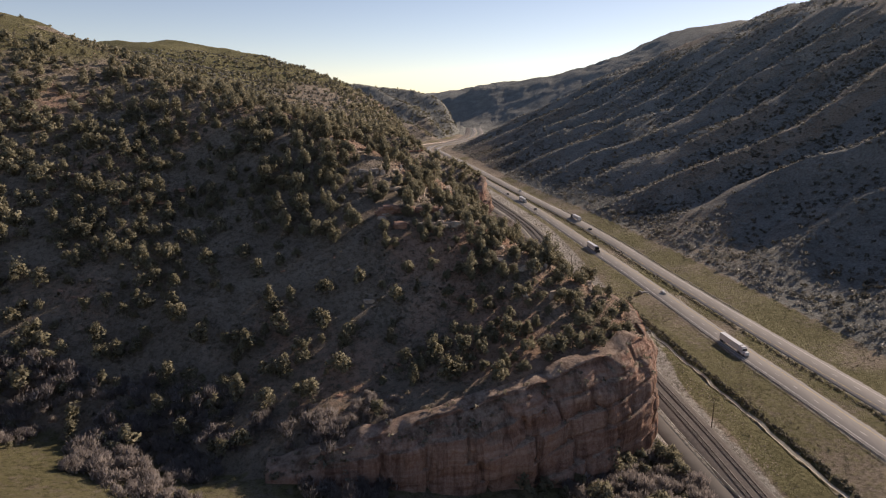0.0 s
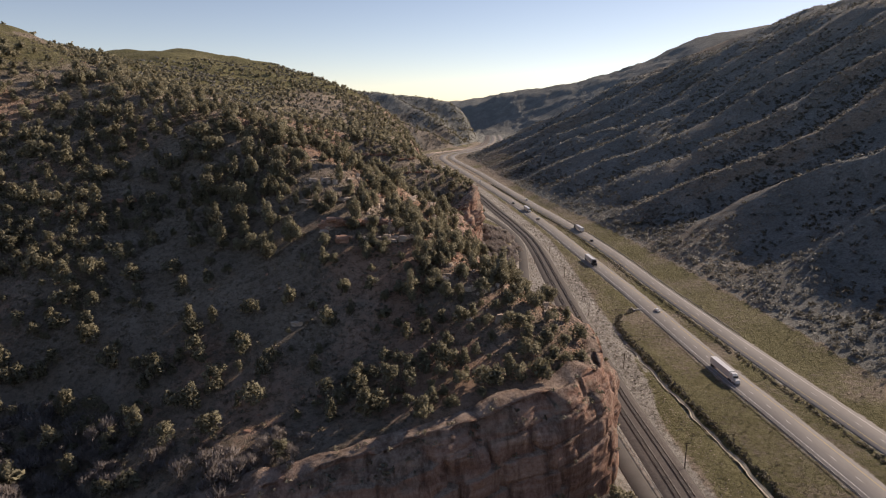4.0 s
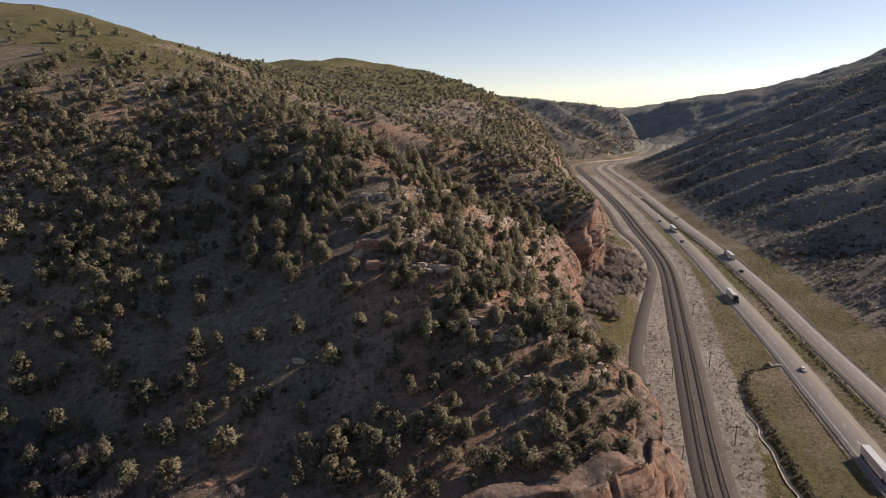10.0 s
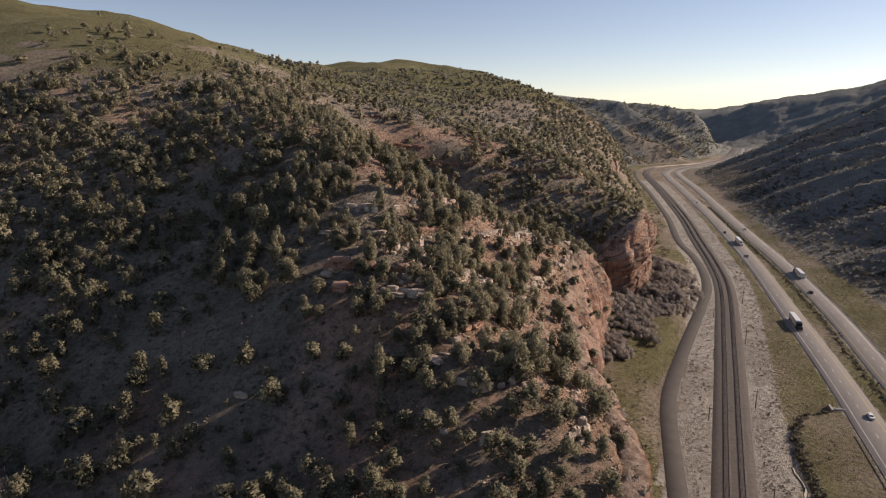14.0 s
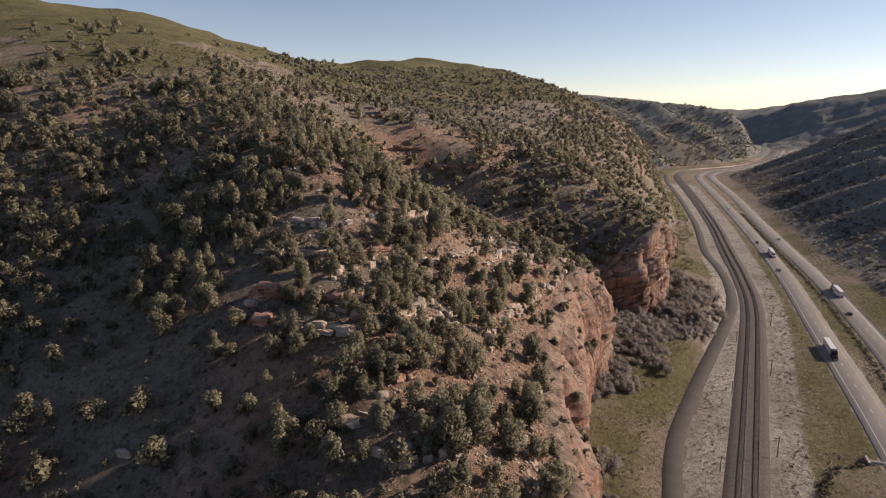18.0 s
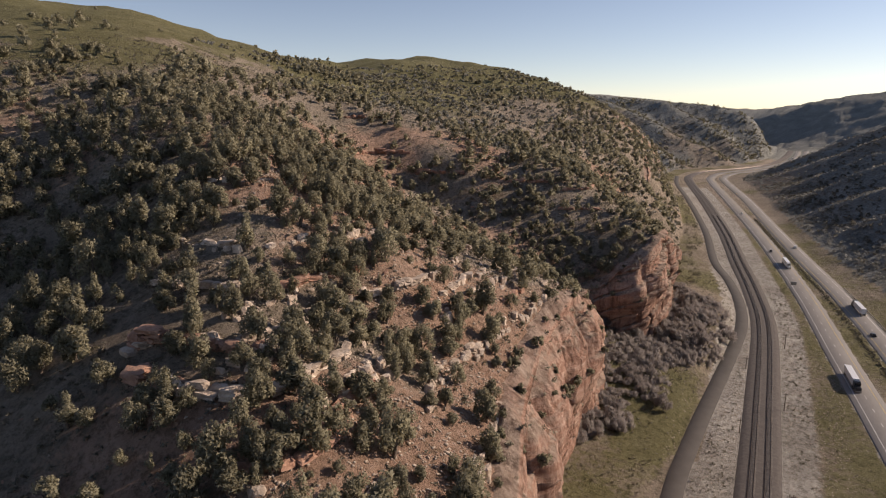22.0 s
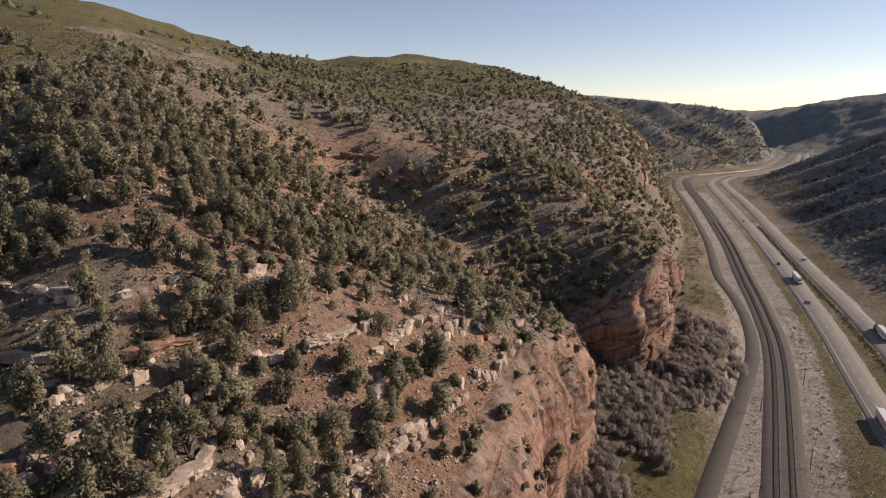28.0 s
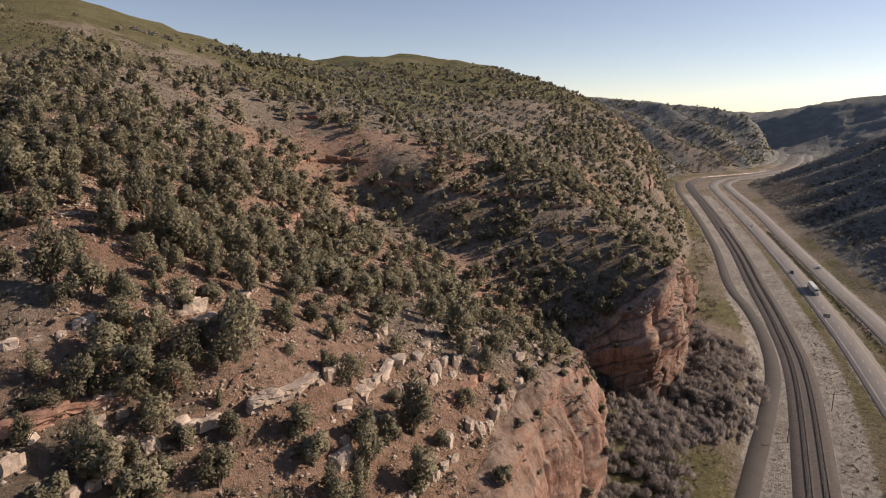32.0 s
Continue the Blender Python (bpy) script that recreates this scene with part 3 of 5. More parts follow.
# ---- the land ----
def build_ground():
    gx, gy = np.meshgrid(GX, GY)
    z, d, de, flat, trail, ck, gully = LAND
    n, k = gx.shape
    i, j = np.meshgrid(np.arange(n - 1), np.arange(k - 1), indexing="ij")
    a = (i * k + j).ravel()
    me = fast_mesh("ground", np.stack([gx, gy, z], -1).reshape(-1, 3), np.stack([a, a + 1, a + k + 1, a + k], 1), soil, True)
    sx, sy = np.gradient(z, axis=1) / np.gradient(gx, axis=1), np.gradient(z, axis=0) / np.gradient(gy, axis=0)
    slope = np.hypot(sx, sy)
    patch, broad = fbm(gx, gy, 45, 4, 41), fbm(gx, gy, 160, 3, 47)
    valley = (d < 2) & (de <= 0)
    # grass: on the valley floor, on the open hill tops and in the canyon mouth
    west_side = distance_to(rail_c, gx, gy).reshape(gx.shape)
    side = gx - np.interp(gy, rail_c[:, 1], rail_c[:, 0])  # metres east of the railway, for the straight part
    verge = smooth(14, 20, side) * smooth(1000, 700, gy)
    stony = smooth(225, 285, gy)
    lush = smooth(9, 13, side) * smooth(34, 26, side) * smooth(330, 250, gy)
    grass = np.where(valley, 0.3 + 0.45 * patch + 0.26 * verge + 0.5 * lush, 0)
    grass = np.where(valley & (side < -18) & (trail > 5), 0.5 + 0.5 * patch, grass)
    grass = np.where(d > 2, smooth(100, 150, z) * smooth(0.75, 0.3, slope) * 0.75 + 0.5 * smooth(150, 185, z) + 0.25 * patch + 0.3 * smooth(0.0, 0.3, broad) * smooth(540, 600, gy), grass)
    grass = np.where(valley & (gx < 60) & (gy < 185), 0.6 + 0.3 * patch, grass)
    grass = np.where(de > 0, 0.30 + 0.45 * broad, grass)
    red = np.where(d > 0, 0.26 + 0.75 * patch + 0.33 * smooth(0.1, 0.7, sx * -1) * smooth(700, 450, gy) - 0.35 * smooth(100, 140, z), 0)
    red = red + np.where(d > 0, 0.22 * smooth(-75, -45, gx) * smooth(205, 235, gy) * smooth(430, 400, gy), 0)
    red = np.where((d > 0) & (gy > 600), red - 0.12, red)
    red = np.where(de > 0, 0.16 + 0.4 * patch, red)
    gravel = np.where(valley, 0.85 * np.where(side > 0, smooth(11 + 11 * stony, 8 + 6 * stony, side), smooth(22, 14, -side)) * (gy < 1150) + 0.6 * smooth(9, 6, flat) * (west_side > 10) + 0.5 * smooth(3.2, 1.4, ck) * smooth(365, 335, gy), 0)
    gravel = np.where(valley & (side < -6) & (trail > 3) & (gy < 1150), np.where(side > -22, 0.8 + 0.3 * patch, gravel), gravel)
    # the green meadow beside the thickets
    meadow = valley * np.exp(-((gx - 47) / 11) ** 2 - ((gy - 405) / 26) ** 2) * (trail > 4)
    grass, gravel = grass + 1.1 * meadow, gravel * (1 - meadow)
    # painted haze: the mountain and far hills turn grey, more so up the valley
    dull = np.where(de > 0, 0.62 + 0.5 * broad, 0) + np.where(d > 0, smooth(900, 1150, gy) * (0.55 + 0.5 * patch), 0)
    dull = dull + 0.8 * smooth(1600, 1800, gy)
    # alpha also carries the gullies: brush cover and painted shade in one tone
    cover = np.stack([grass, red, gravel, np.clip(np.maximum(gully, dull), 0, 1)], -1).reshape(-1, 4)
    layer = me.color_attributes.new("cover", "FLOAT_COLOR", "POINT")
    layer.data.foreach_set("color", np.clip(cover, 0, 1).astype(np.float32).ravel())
    return tagged(new("ground", me), "brown canyon hillsides with dry grass and red soil round a flat valley floor", "ground", kind="structure")


build_ground()


BENCHES = []


def build_cliff(name, line, seed, label, bulge=1.0, rows_up=60, stone=None, back_rows=(1.0, 2.2, 3.8, 5.6, 7.5), category="cliff", grain=1.0, lean=4.5, dip=0.12, layers=0.6, sheer=0.0):
    """A weathered rock wall along a line of x, y, top and foot, with its rounded top."""
    s = np.concatenate([[0], np.cumsum(np.hypot(*np.diff(line[:, :2], axis=0).T))])
    t = np.gradient(line[:, :2], axis=0)
    t /= np.linalg.norm(t, axis=1)[:, None]
    out = np.stack([t[:, 1], -t[:, 0]], 1)
    # soften the normals so that the wall does not fold at corners
    for _ in range(6):
        out[1:-1] = (out[:-2] + out[1:-1] * 2 + out[2:]) / 4
    out /= np.linalg.norm(out, axis=1)[:, None]
    top, foot = line[:, 2], line[:, 3]
    rows = []
    nv = rows_up
    for k in range(nv):
        f = k / (nv - 1)
        height = foot + (top - foot) * f
        z, u = height * grain, s * grain  # finer blocks on small ledges
        tall = np.clip((top - foot) * grain / 30, 0.15, 1)
        warp = fbm(u, z, 30, 2, seed) * 4
        band = np.floor((z + warp) / 4.6 + 0.3 * value_noise(u * 0.02, z * 0.01, seed + 8))
        ledge = value_noise(band * 3.7, np.floor(u / 23 + band * 0.37) * 1.9, seed + 1) * 1.9 + value_noise((z + warp) * 0.55, u * 0.05, seed + 2) * 0.8
        joint = np.abs(np.mod(u / 9.5 + 0.6 * fbm(u, z, 18, 2, seed + 9) + band * 0.23, 1) - 0.5)
        flute = -2.4 * np.clip(1 - joint * 9, 0, 1) - 3.4 * np.abs(fbm(u, z * 0.3, 21, 3, seed + 3))
        lump = fbm(u, z, 34, 3, seed + 4) * 5.5 + fbm(u, z, 7, 4, seed + 5) * 2.2
        if rows_up > 40:
            # massive walls: a few rounded domes above, tilted partings, tall joints
            tilt = z - dip * u + fbm(u, z, 45, 3, seed + 14) * 3.5
            w = u / 19 + 0.6 * fbm(u, z, 50, 2, seed + 12)
            cell = np.floor(w)
            dome = np.sqrt(np.clip(1 - (2 * (w - cell) - 1) ** 2, 0, 1)) * np.clip(value_noise(cell * 5.3, cell * 0.7, seed + 13) + 0.55, 0, 1)
            dome = dome * (0.12 + 0.88 * smooth(sheer - 30, sheer + 30, s)) * smooth(0.25, 0.7, f) * np.sqrt(np.clip(1 - np.clip((f - 0.6) / 0.42, 0, 1) ** 2, 0, 1))
            bed = np.floor(tilt / 6.3)
            into = tilt / 6.3 - bed
            slab = value_noise(bed * 2.7, np.floor(u / 31 + bed * 0.43) * 1.7, seed + 1) * layers
            parting = np.clip(1 - np.minimum(into, 1 - into) * 13, 0, 1) * smooth(-0.15, 0.2, fbm(u, z, 30, 2, seed + 15))
            seam = np.clip(1 - np.abs(np.mod(tilt / 1.9, 1) - 0.5) * 7, 0, 1) * smooth(0.0, 0.35, fbm(u, z, 19, 2, seed + 16))
            ledge = slab * 1.3 + (into ** 2) * layers * 0.8 + dome * 6.0 - parting * 1.5 * layers - seam * 0.5
            crack = np.clip(1 - np.abs(np.mod(u / 13.0 + 0.5 * fbm(u, z, 25, 2, seed + 9) + bed * 0.31 * layers, 1) - 0.5) * 16, 0, 1) * smooth(-0.2, 0.15, fbm(u, z, 22, 2, seed + 17))
            flute = -2.8 * crack - (1.2 + 1.8 * smooth(sheer - 30, sheer + 30, s)) * np.abs(fbm(u, z * 0.22, 24, 3, seed + 3))
            lump = fbm(u, z, 38, 3, seed + 4) * 4.5 + fbm(u, z, 9, 4, seed + 5) * 2.1 + fbm(u, z * 0.4, 3.2, 3, seed + 18) * 0.45
        batter = ((1 - f ** 3) if rows_up > 40 else (1 - f) ** 1.15) * lean - 3.0 * max(0, f - 0.72) ** 2 * 12
        push = ((ledge + flute + lump) * tall + batter * np.clip((top - foot) / 30, 0.1, 1) * grain) * bulge / grain
        z = height
        rows.append(np.column_stack([line[:, :2] + out * push[:, None], z]))
    # the rounded top runs back into the hill
    for back in back_rows:
        q = line[:, :2] - out * back
        push = fbm(s, s * 0 + back, 9, 3, seed + 6) * (2.6 if rows_up > 40 else 1)
        z = hill_height(q[:, 0], q[:, 1]) if rows_up > 30 else lookup(0, q[:, 0], q[:, 1])
        z = z + np.where(back < back_rows[-1], 0.5 + push * 0.9, -1.5)
        rows.append(np.column_stack([q, np.maximum(z, top - 0.6 if back < 2 else z)]))
    v = np.stack(rows, 1)
    n, k = v.shape[:2]
    i, j = np.meshgrid(np.arange(n - 1), np.arange(k - 1), indexing="ij")
    c = (i * k + j).ravel()
    me = fast_mesh(name, v.reshape(-1, 3), np.stack([c, c + k, c + k + 1, c + 1], 1), stone or sandstone, False)
    if rows_up > 40:
        # level places where soil gathers and brush takes hold
        cross = np.cross(v[1:, :-1] - v[:-1, :-1], v[:-1, 1:] - v[:-1, :-1])
        rise = np.abs(cross[..., 2]) / (np.linalg.norm(cross, axis=2) + 1e-9)
        BENCHES.append(v[:-1, :-1][rise > 0.55])
    return tagged(new(name, me), label, category)


rim = curve(RIM, 0.8)
rim[:, 3] -= 5
_cut = int(np.argmin(np.hypot(rim[:, 0] - 5, rim[:, 1] - 444)))
build_cliff("sandstone_cliff", rim[:_cut + 3], 11, "tall red sandstone cliff with dark streaks at the hill's nose", lean=5.5, rows_up=96, dip=0.16, sheer=150)
build_cliff("sandstone_cliff", rim[_cut - 3:], 31, "banded red sandstone buttress rising from grey scrub", lean=2.5, rows_up=96, dip=0.34, layers=1.5)


def ledge_line(x, y, length, step=1.2):
    """A line that follows the contour through a place."""
    out = [(x, y)]
    for _ in range(int(length / step)):
        gx, gy = lookup(0, x + 4, y) - lookup(0, x - 4, y), lookup(0, x, y + 4) - lookup(0, x, y - 4)
        k = math.hypot(gx, gy) + 1e-9
        x, y = x + gy / k * step * -1, y + gx / k * step
        if gx > 0:
            x, y = out[-1][0] + gy / k * step, out[-1][1] - gx / k * step
        out.append((x, y))
    return np.array(out)


def block_mesh(seed, material):
    """An angular split block about one metre across, with chipped corners."""
    r = random.Random(seed)
    bm = bmesh.new()
    bmesh.ops.create_cube(bm, size=1.0)
    bmesh.ops.subdivide_edges(bm, edges=bm.edges[:], cuts=2, use_grid_fill=True)
    cuts = [(Vector((r.choice((-1, 1)) * r.uniform(0.3, 1), r.choice((-1, 1)) * r.uniform(0.3, 1), r.uniform(-0.5, 0.9))).normalized(), r.uniform(0.44, 0.6)) for _ in range(7)]
    for v in bm.verts:
        p = v.co + Vector((r.gauss(0, 0.045), r.gauss(0, 0.045), r.gauss(0, 0.035)))
        for n, k in cuts:
            e = p.dot(n) - k
            if e > 0:
                p -= n * e
        v.co = p
    me = bpy.data.meshes.new("block")
    bm.to_mesh(me)
    bm.free()
    me.materials.append(material)
    return me


PALE_BLOCKS = [block_mesh(k, pale_rock) for k in range(10)]
RED_BLOCKS = [block_mesh(40 + k, red_rock) for k in range(6)]


def build_ledge(x, y, length, tall, seed, blocks, label):
    """A broken shelf of split blocks that follows the contour."""
    r = random.Random(seed)
    q = ledge_line(x, y, length, 0.8)
    mid = q[len(q) // 2]
    ledge = thing("rock_ledge", label, "rock ledge", pose(mid[0], mid[1], ground_z(*mid)), "rock ledges")
    i = 0.0
    while i < len(q) - 2:
        (ax, ay), (bx, by) = q[int(i)], q[int(i) + 1]
        away = abs(i / len(q) * 2 - 1)
        size = tall * (1 - 0.5 * away ** 2) * r.uniform(0.55, 1.15)
        wide = r.uniform(1.6, 4.2)
        turn = math.degrees(math.atan2(by - ay, bx - ax))
        if r.random() < 0.88:
            down = math.radians(turn - 90)
            base = ground_z(ax, ay) - ground_z(*mid) - 0.15
            for level in range(max(1, round(size / 1.1))):
                out = 1.4 - 0.55 * level + r.gauss(0, 0.3)
                m = pose(ax + math.cos(down) * out - mid[0], ay + math.sin(down) * out - mid[1], base + level * 1.0, r.gauss(0, 3), r.gauss(0, 3), turn + r.gauss(0, 7))
                part("block", blocks[r.randrange(len(blocks))], ledge, "", m @ Matrix.Diagonal((wide * r.uniform(1.05, 1.5), r.uniform(1.6, 2.8), r.uniform(1.0, 1.5), 1)))
        i += wide * r.uniform(0.8, 1.15) / 0.8


def far_wall(knots, seed, label):
    q = curve(knots, 2.0)
    s = np.linspace(-1, 1, len(q))
    rise = np.clip(1.3 - np.abs(s) ** 3 * 1.3, 0, 1) * (0.75 + 0.6 * fbm(q[:, 1], q[:, 0], 22, 3, seed))
    top = lookup(0, q[:, 0] - 3, q[:, 1]) + 1.8 * rise
    build_cliff("rock_outcrop", np.column_stack([q[:, :2], top, lookup(0, q[:, 0] + 9, q[:, 1]) - 3]), seed, label, 0.8, 29, sandstone, (1.5, 3.5, 6, 9), "rock outcrop")


for k, (x, y, n, h) in enumerate([(-1, 252, 40, 3.6), (-3, 258, 24, 2.6), (7, 268, 46, 3.4), (11, 284, 30, 2.6), (-4, 294, 34, 3.4), (3, 306, 26, 2.8), (-17, 262, 26, 2.6), (-26, 270, 24, 2.2),
                                  (22, 248, 30, 2.4), (-20, 318, 24, 2.6), (4, 330, 30, 2.8), (-2, 352, 24, 2.4), (14, 352, 26, 2.4), (-44, 300, 24, 2.2), (30, 226, 22, 2.2), (-60, 330, 22, 2.0),
                                  (18, 262, 34, 2.6), (20, 310, 30, 2.2), (-24, 240, 22, 2.2), (10, 246, 28, 2.6), (-8, 236, 24, 2.4), (-34, 286, 20, 2.0), (-30, 346, 20, 1.8), (8, 378, 22, 2.0)]):
    build_ledge(x, y, n, h, 60 + k, PALE_BLOCKS if k % 4 else RED_BLOCKS, "broken shelf of pale split sandstone across the slope" if k % 4 else "broken shelf of rusty sandstone across the slope")
for k, (x, y, n, h) in enumerate([(-118, 500, 46, 4.5), (-84, 500, 34, 4.5), (-107, 470, 34, 3.5), (-150, 520, 30, 3.5), (-30, 520, 40, 2.8), (-18, 540, 36, 2.6), (0, 506, 30, 2.6), (-74, 392, 26, 2.6),
                                  (-110, 252, 20, 2.6), (-100, 262, 18, 2.4), (-146, 262, 16, 2.0), (-20, 600, 40, 2.6)]):
    build_ledge(x, y, n, h, 90 + k, RED_BLOCKS, "red rock band stepping across the hillside")
far_wall([(-24, 765), (-34, 800), (-42, 830), (-50, 862)], 120, "red and cream sandstone crag above the highway")
far_wall([(-44, 895), (-54, 945), (-62, 995)], 121, "pale sandstone crag high over the bend")
far_wall([(-66, 1035), (-80, 1090), (-92, 1145)], 122, "grey-red crag on the far hill shoulder")
far_wall([(-92, 900), (-104, 950), (-112, 1000)], 125, "pale broken crag near the far summit")

# ---- roads and railway ----
BANK = [(-6.6, -0.6), (-5.7, 0.12), (5.7, 0.12), (6.6, -0.6)]


def build_road(name, c, yellow_side, label):
    road = tagged(new(name, strip(name, c, BANK, asphalt)), label, "highway", kind="structure")
    line = lambda off, mat, nm, lab: part(nm, strip(nm, c, [(off - 0.09, 0.126), (off + 0.09, 0.126)], mat), road, lab)
    line(-3.75 if yellow_side > 0 else 3.75, white_paint, "edge_line", "white painted edge line")
    line(3.75 * yellow_side, yellow_paint, "edge_line", "faded yellow edge line")
    q = resample(c, 3.05)
    v, f = [], []
    for i in range(0, len(q) - 1, 4):
        (x0, y0), (x1, y1) = q[i], q[i + 1]
        n = np.array([y1 - y0, x0 - x1]) / np.hypot(x1 - x0, y1 - y0) * 0.08
        k = len(v)
        v += [(x0 - n[0], y0 - n[1], floor_z(y0) + 0.126), (x0 + n[0], y0 + n[1], floor_z(y0) + 0.126),
              (x1 + n[0], y1 + n[1], floor_z(y1) + 0.126), (x1 - n[0], y1 - n[1], floor_z(y1) + 0.126)]
        f.append((k, k + 1, k + 2, k + 3))
    tagged(part("lane_dashes", mesh("lane_dashes", v, f, white_paint), road, "white dashed lane line"), kind="stuff")


build_road("road_west", west_c, 1, "pale worn asphalt highway carriageway with white lines")
build_road("road_east", east_c, -1, "pale worn asphalt carriageway beside a grassy median")
tagged(new("path", strip("path", trail_c, [(-3.6, -0.5), (-3.1, 0.08), (3.1, 0.08), (3.6, -0.5)], old_asphalt)), "dark grey asphalt lane between cliff and railway", "road", kind="structure")
tagged(new("ballast_bed", strip("ballast_bed", rail_c, [(-7.4, -0.5), (-6.0, 0.2), (-4.4, 0.55), (4.4, 0.55), (5.6, 0.2), (7.0, -0.5)], ballast)),
       "brown stone ballast bed under two railway tracks", "railway", kind="structure")


def build_track(off):
    c = side_line(rail_c, off)
    track = thing("railway_track", "rusty steel railway track on grey sleepers", "railway", group="railway tracks")
    for g in (-0.7525, 0.7525):
        part("rail", strip("rail", c, [(g - 0.075, 0.6), (g - 0.02, 0.64), (g - 0.037, 0.78), (g + 0.037, 0.78), (g + 0.02, 0.64), (g + 0.075, 0.6)], rail_steel), track, "dark worn steel rail")
    q = resample(c, 0.62)
    q = q[(q[:, 1] > 100) & (q[:, 1] < 900)]
    d = np.gradient(q, axis=0)
    d /= np.linalg.norm(d, axis=1)[:, None]
    n = np.stack([d[:, 1], -d[:, 0]], 1)
    corners = []
    for a, b, z in ((-1.3, -0.12, 0.62), (1.3, -0.12, 0.62), (1.3, 0.12, 0.62), (-1.3, 0.12, 0.62), (-1.3, -0.12, 0.5), (1.3, -0.12, 0.5), (1.3, 0.12, 0.5), (-1.3, 0.12, 0.5)):
        corners.append(np.column_stack([q + n * a + d * b, floor_z(q[:, 1]) + z]))
    v = np.stack(corners, 1).reshape(-1, 3)
    base = np.arange(len(q))[:, None, None] * 8
    f = (base + np.array([(0, 1, 2, 3), (0, 4, 5, 1), (1, 5, 6, 2), (2, 6, 7, 3), (3, 7, 4, 0)])[None]).reshape(-1, 4)
    tagged(part("sleeper_row", fast_mesh("sleeper_row", v, f, sleeper_mat), track, "weathered grey sleepers"), kind="stuff")


build_track(-2.3)
build_track(2.3)


# ---- plants ----
def foliage(count, width, height, size, seed, lift=0.25):
    """A ragged crown of small leafy pieces: arrays of triangles."""
    r = np.random.default_rng(seed)
    lobes = r.normal(0, 1, (15, 3))
    lobes /= np.linalg.norm(lobes, axis=1)[:, None]
    lobes *= np.array([width * 0.36, width * 0.36, height * 0.36]) * r.uniform(0.35, 1.1, (15, 1))
    lobes[:, :2] *= (1.15 - 1.1 * np.clip(lobes[:, 2:] / height, -0.25, 0.5))
    lobes[:, 2] += height * 0.52
    which = r.integers(0, 15, count)
    p = r.normal(0, 1, (count, 3))
    p /= np.linalg.norm(p, axis=1)[:, None]
    p *= (r.uniform(0.25, 1, (count, 1)) ** 0.45) * np.array([width * 0.19, width * 0.19, height * 0.21])
    p += lobes[which]
    p[:, 2] = np.maximum(p[:, 2], lift * r.uniform(0.3, 1.2, count))
    a = r.normal(0, 1, (count, 3))
    a /= np.linalg.norm(a, axis=1)[:, None]
    b = np.cross(a, r.normal(0, 1, (count, 3)))
    b /= np.linalg.norm(b, axis=1)[:, None]
    s = size * r.uniform(0.6, 1.35, (count, 1))
    v = np.stack([p - a * s, p - b * s * 0.85, p + a * s + b * s * 0.4], 1)
    v += r.normal(0, size * 0.18, v.shape)
    # light falls on a crown as on a rough mass, so the pieces lean outwards
    n = (p - lobes[which]) / np.array([width, width, height]) * 2.2 + (p - (0, 0, height * 0.42)) / np.array([width, width, height]) + r.normal(0, 0.3, (count, 3)) + np.array([0, 0, 0.25])
    n /= np.linalg.norm(n, axis=1)[:, None] + 1e-9
    turn = np.einsum("ij,ij->i", np.cross(v[:, 1] - v[:, 0], v[:, 2] - v[:, 0]), n) < 0
    v[turn] = v[turn][:, ::-1]
    return v.reshape(-1, 3), np.arange(count * 3).reshape(-1, 3), np.repeat(n, 3, axis=0)


def twigs(count, width, height, seed):
    """A bare thicket: rounded lobes bristling with fine upright twigs."""
    r = np.random.default_rng(seed)
    lobes = np.column_stack([r.normal(0, width * 0.21, 7), r.normal(0, width * 0.21, 7), r.uniform(0.3, 0.62, 7) * height])
    lobes[:, 2] *= np.clip(1.15 - 0.9 * np.hypot(lobes[:, 0], lobes[:, 1]) / width, 0.5, 1.2)
    which = r.integers(0, 7, count)
    d = r.normal(0, 1, (count, 3))
    d[:, 2] = np.abs(d[:, 2]) * 0.9 - 0.25
    d /= np.linalg.norm(d, axis=1)[:, None]
    tip = lobes[which] + d * np.array([width * 0.25, width * 0.25, height * 0.36]) * r.uniform(0.55, 1.08, (count, 1))
    tip[:, 2] = np.maximum(tip[:, 2], 0.1)
    up = d * 0.6 + np.array([0, 0, 0.8]) + r.normal(0, 0.22, (count, 3))
    up /= np.linalg.norm(up, axis=1)[:, None]
    base = tip - up * height * r.uniform(0.16, 0.3, (count, 1))
    side = np.cross(up, r.normal(0, 1, (count, 3)))
    side /= np.linalg.norm(side, axis=1)[:, None] + 1e-9
    w = width * 0.014
    v = np.stack([base - side * w, base + side * w, tip], 1).reshape(-1, 3)
    n = d * 0.7 + r.normal(0, 0.3, (count, 3)) + np.array([0, 0, 0.7])
    n /= np.linalg.norm(n, axis=1)[:, None]
    return v, np.arange(count * 3).reshape(-1, 3), np.repeat(n, 3, axis=0)


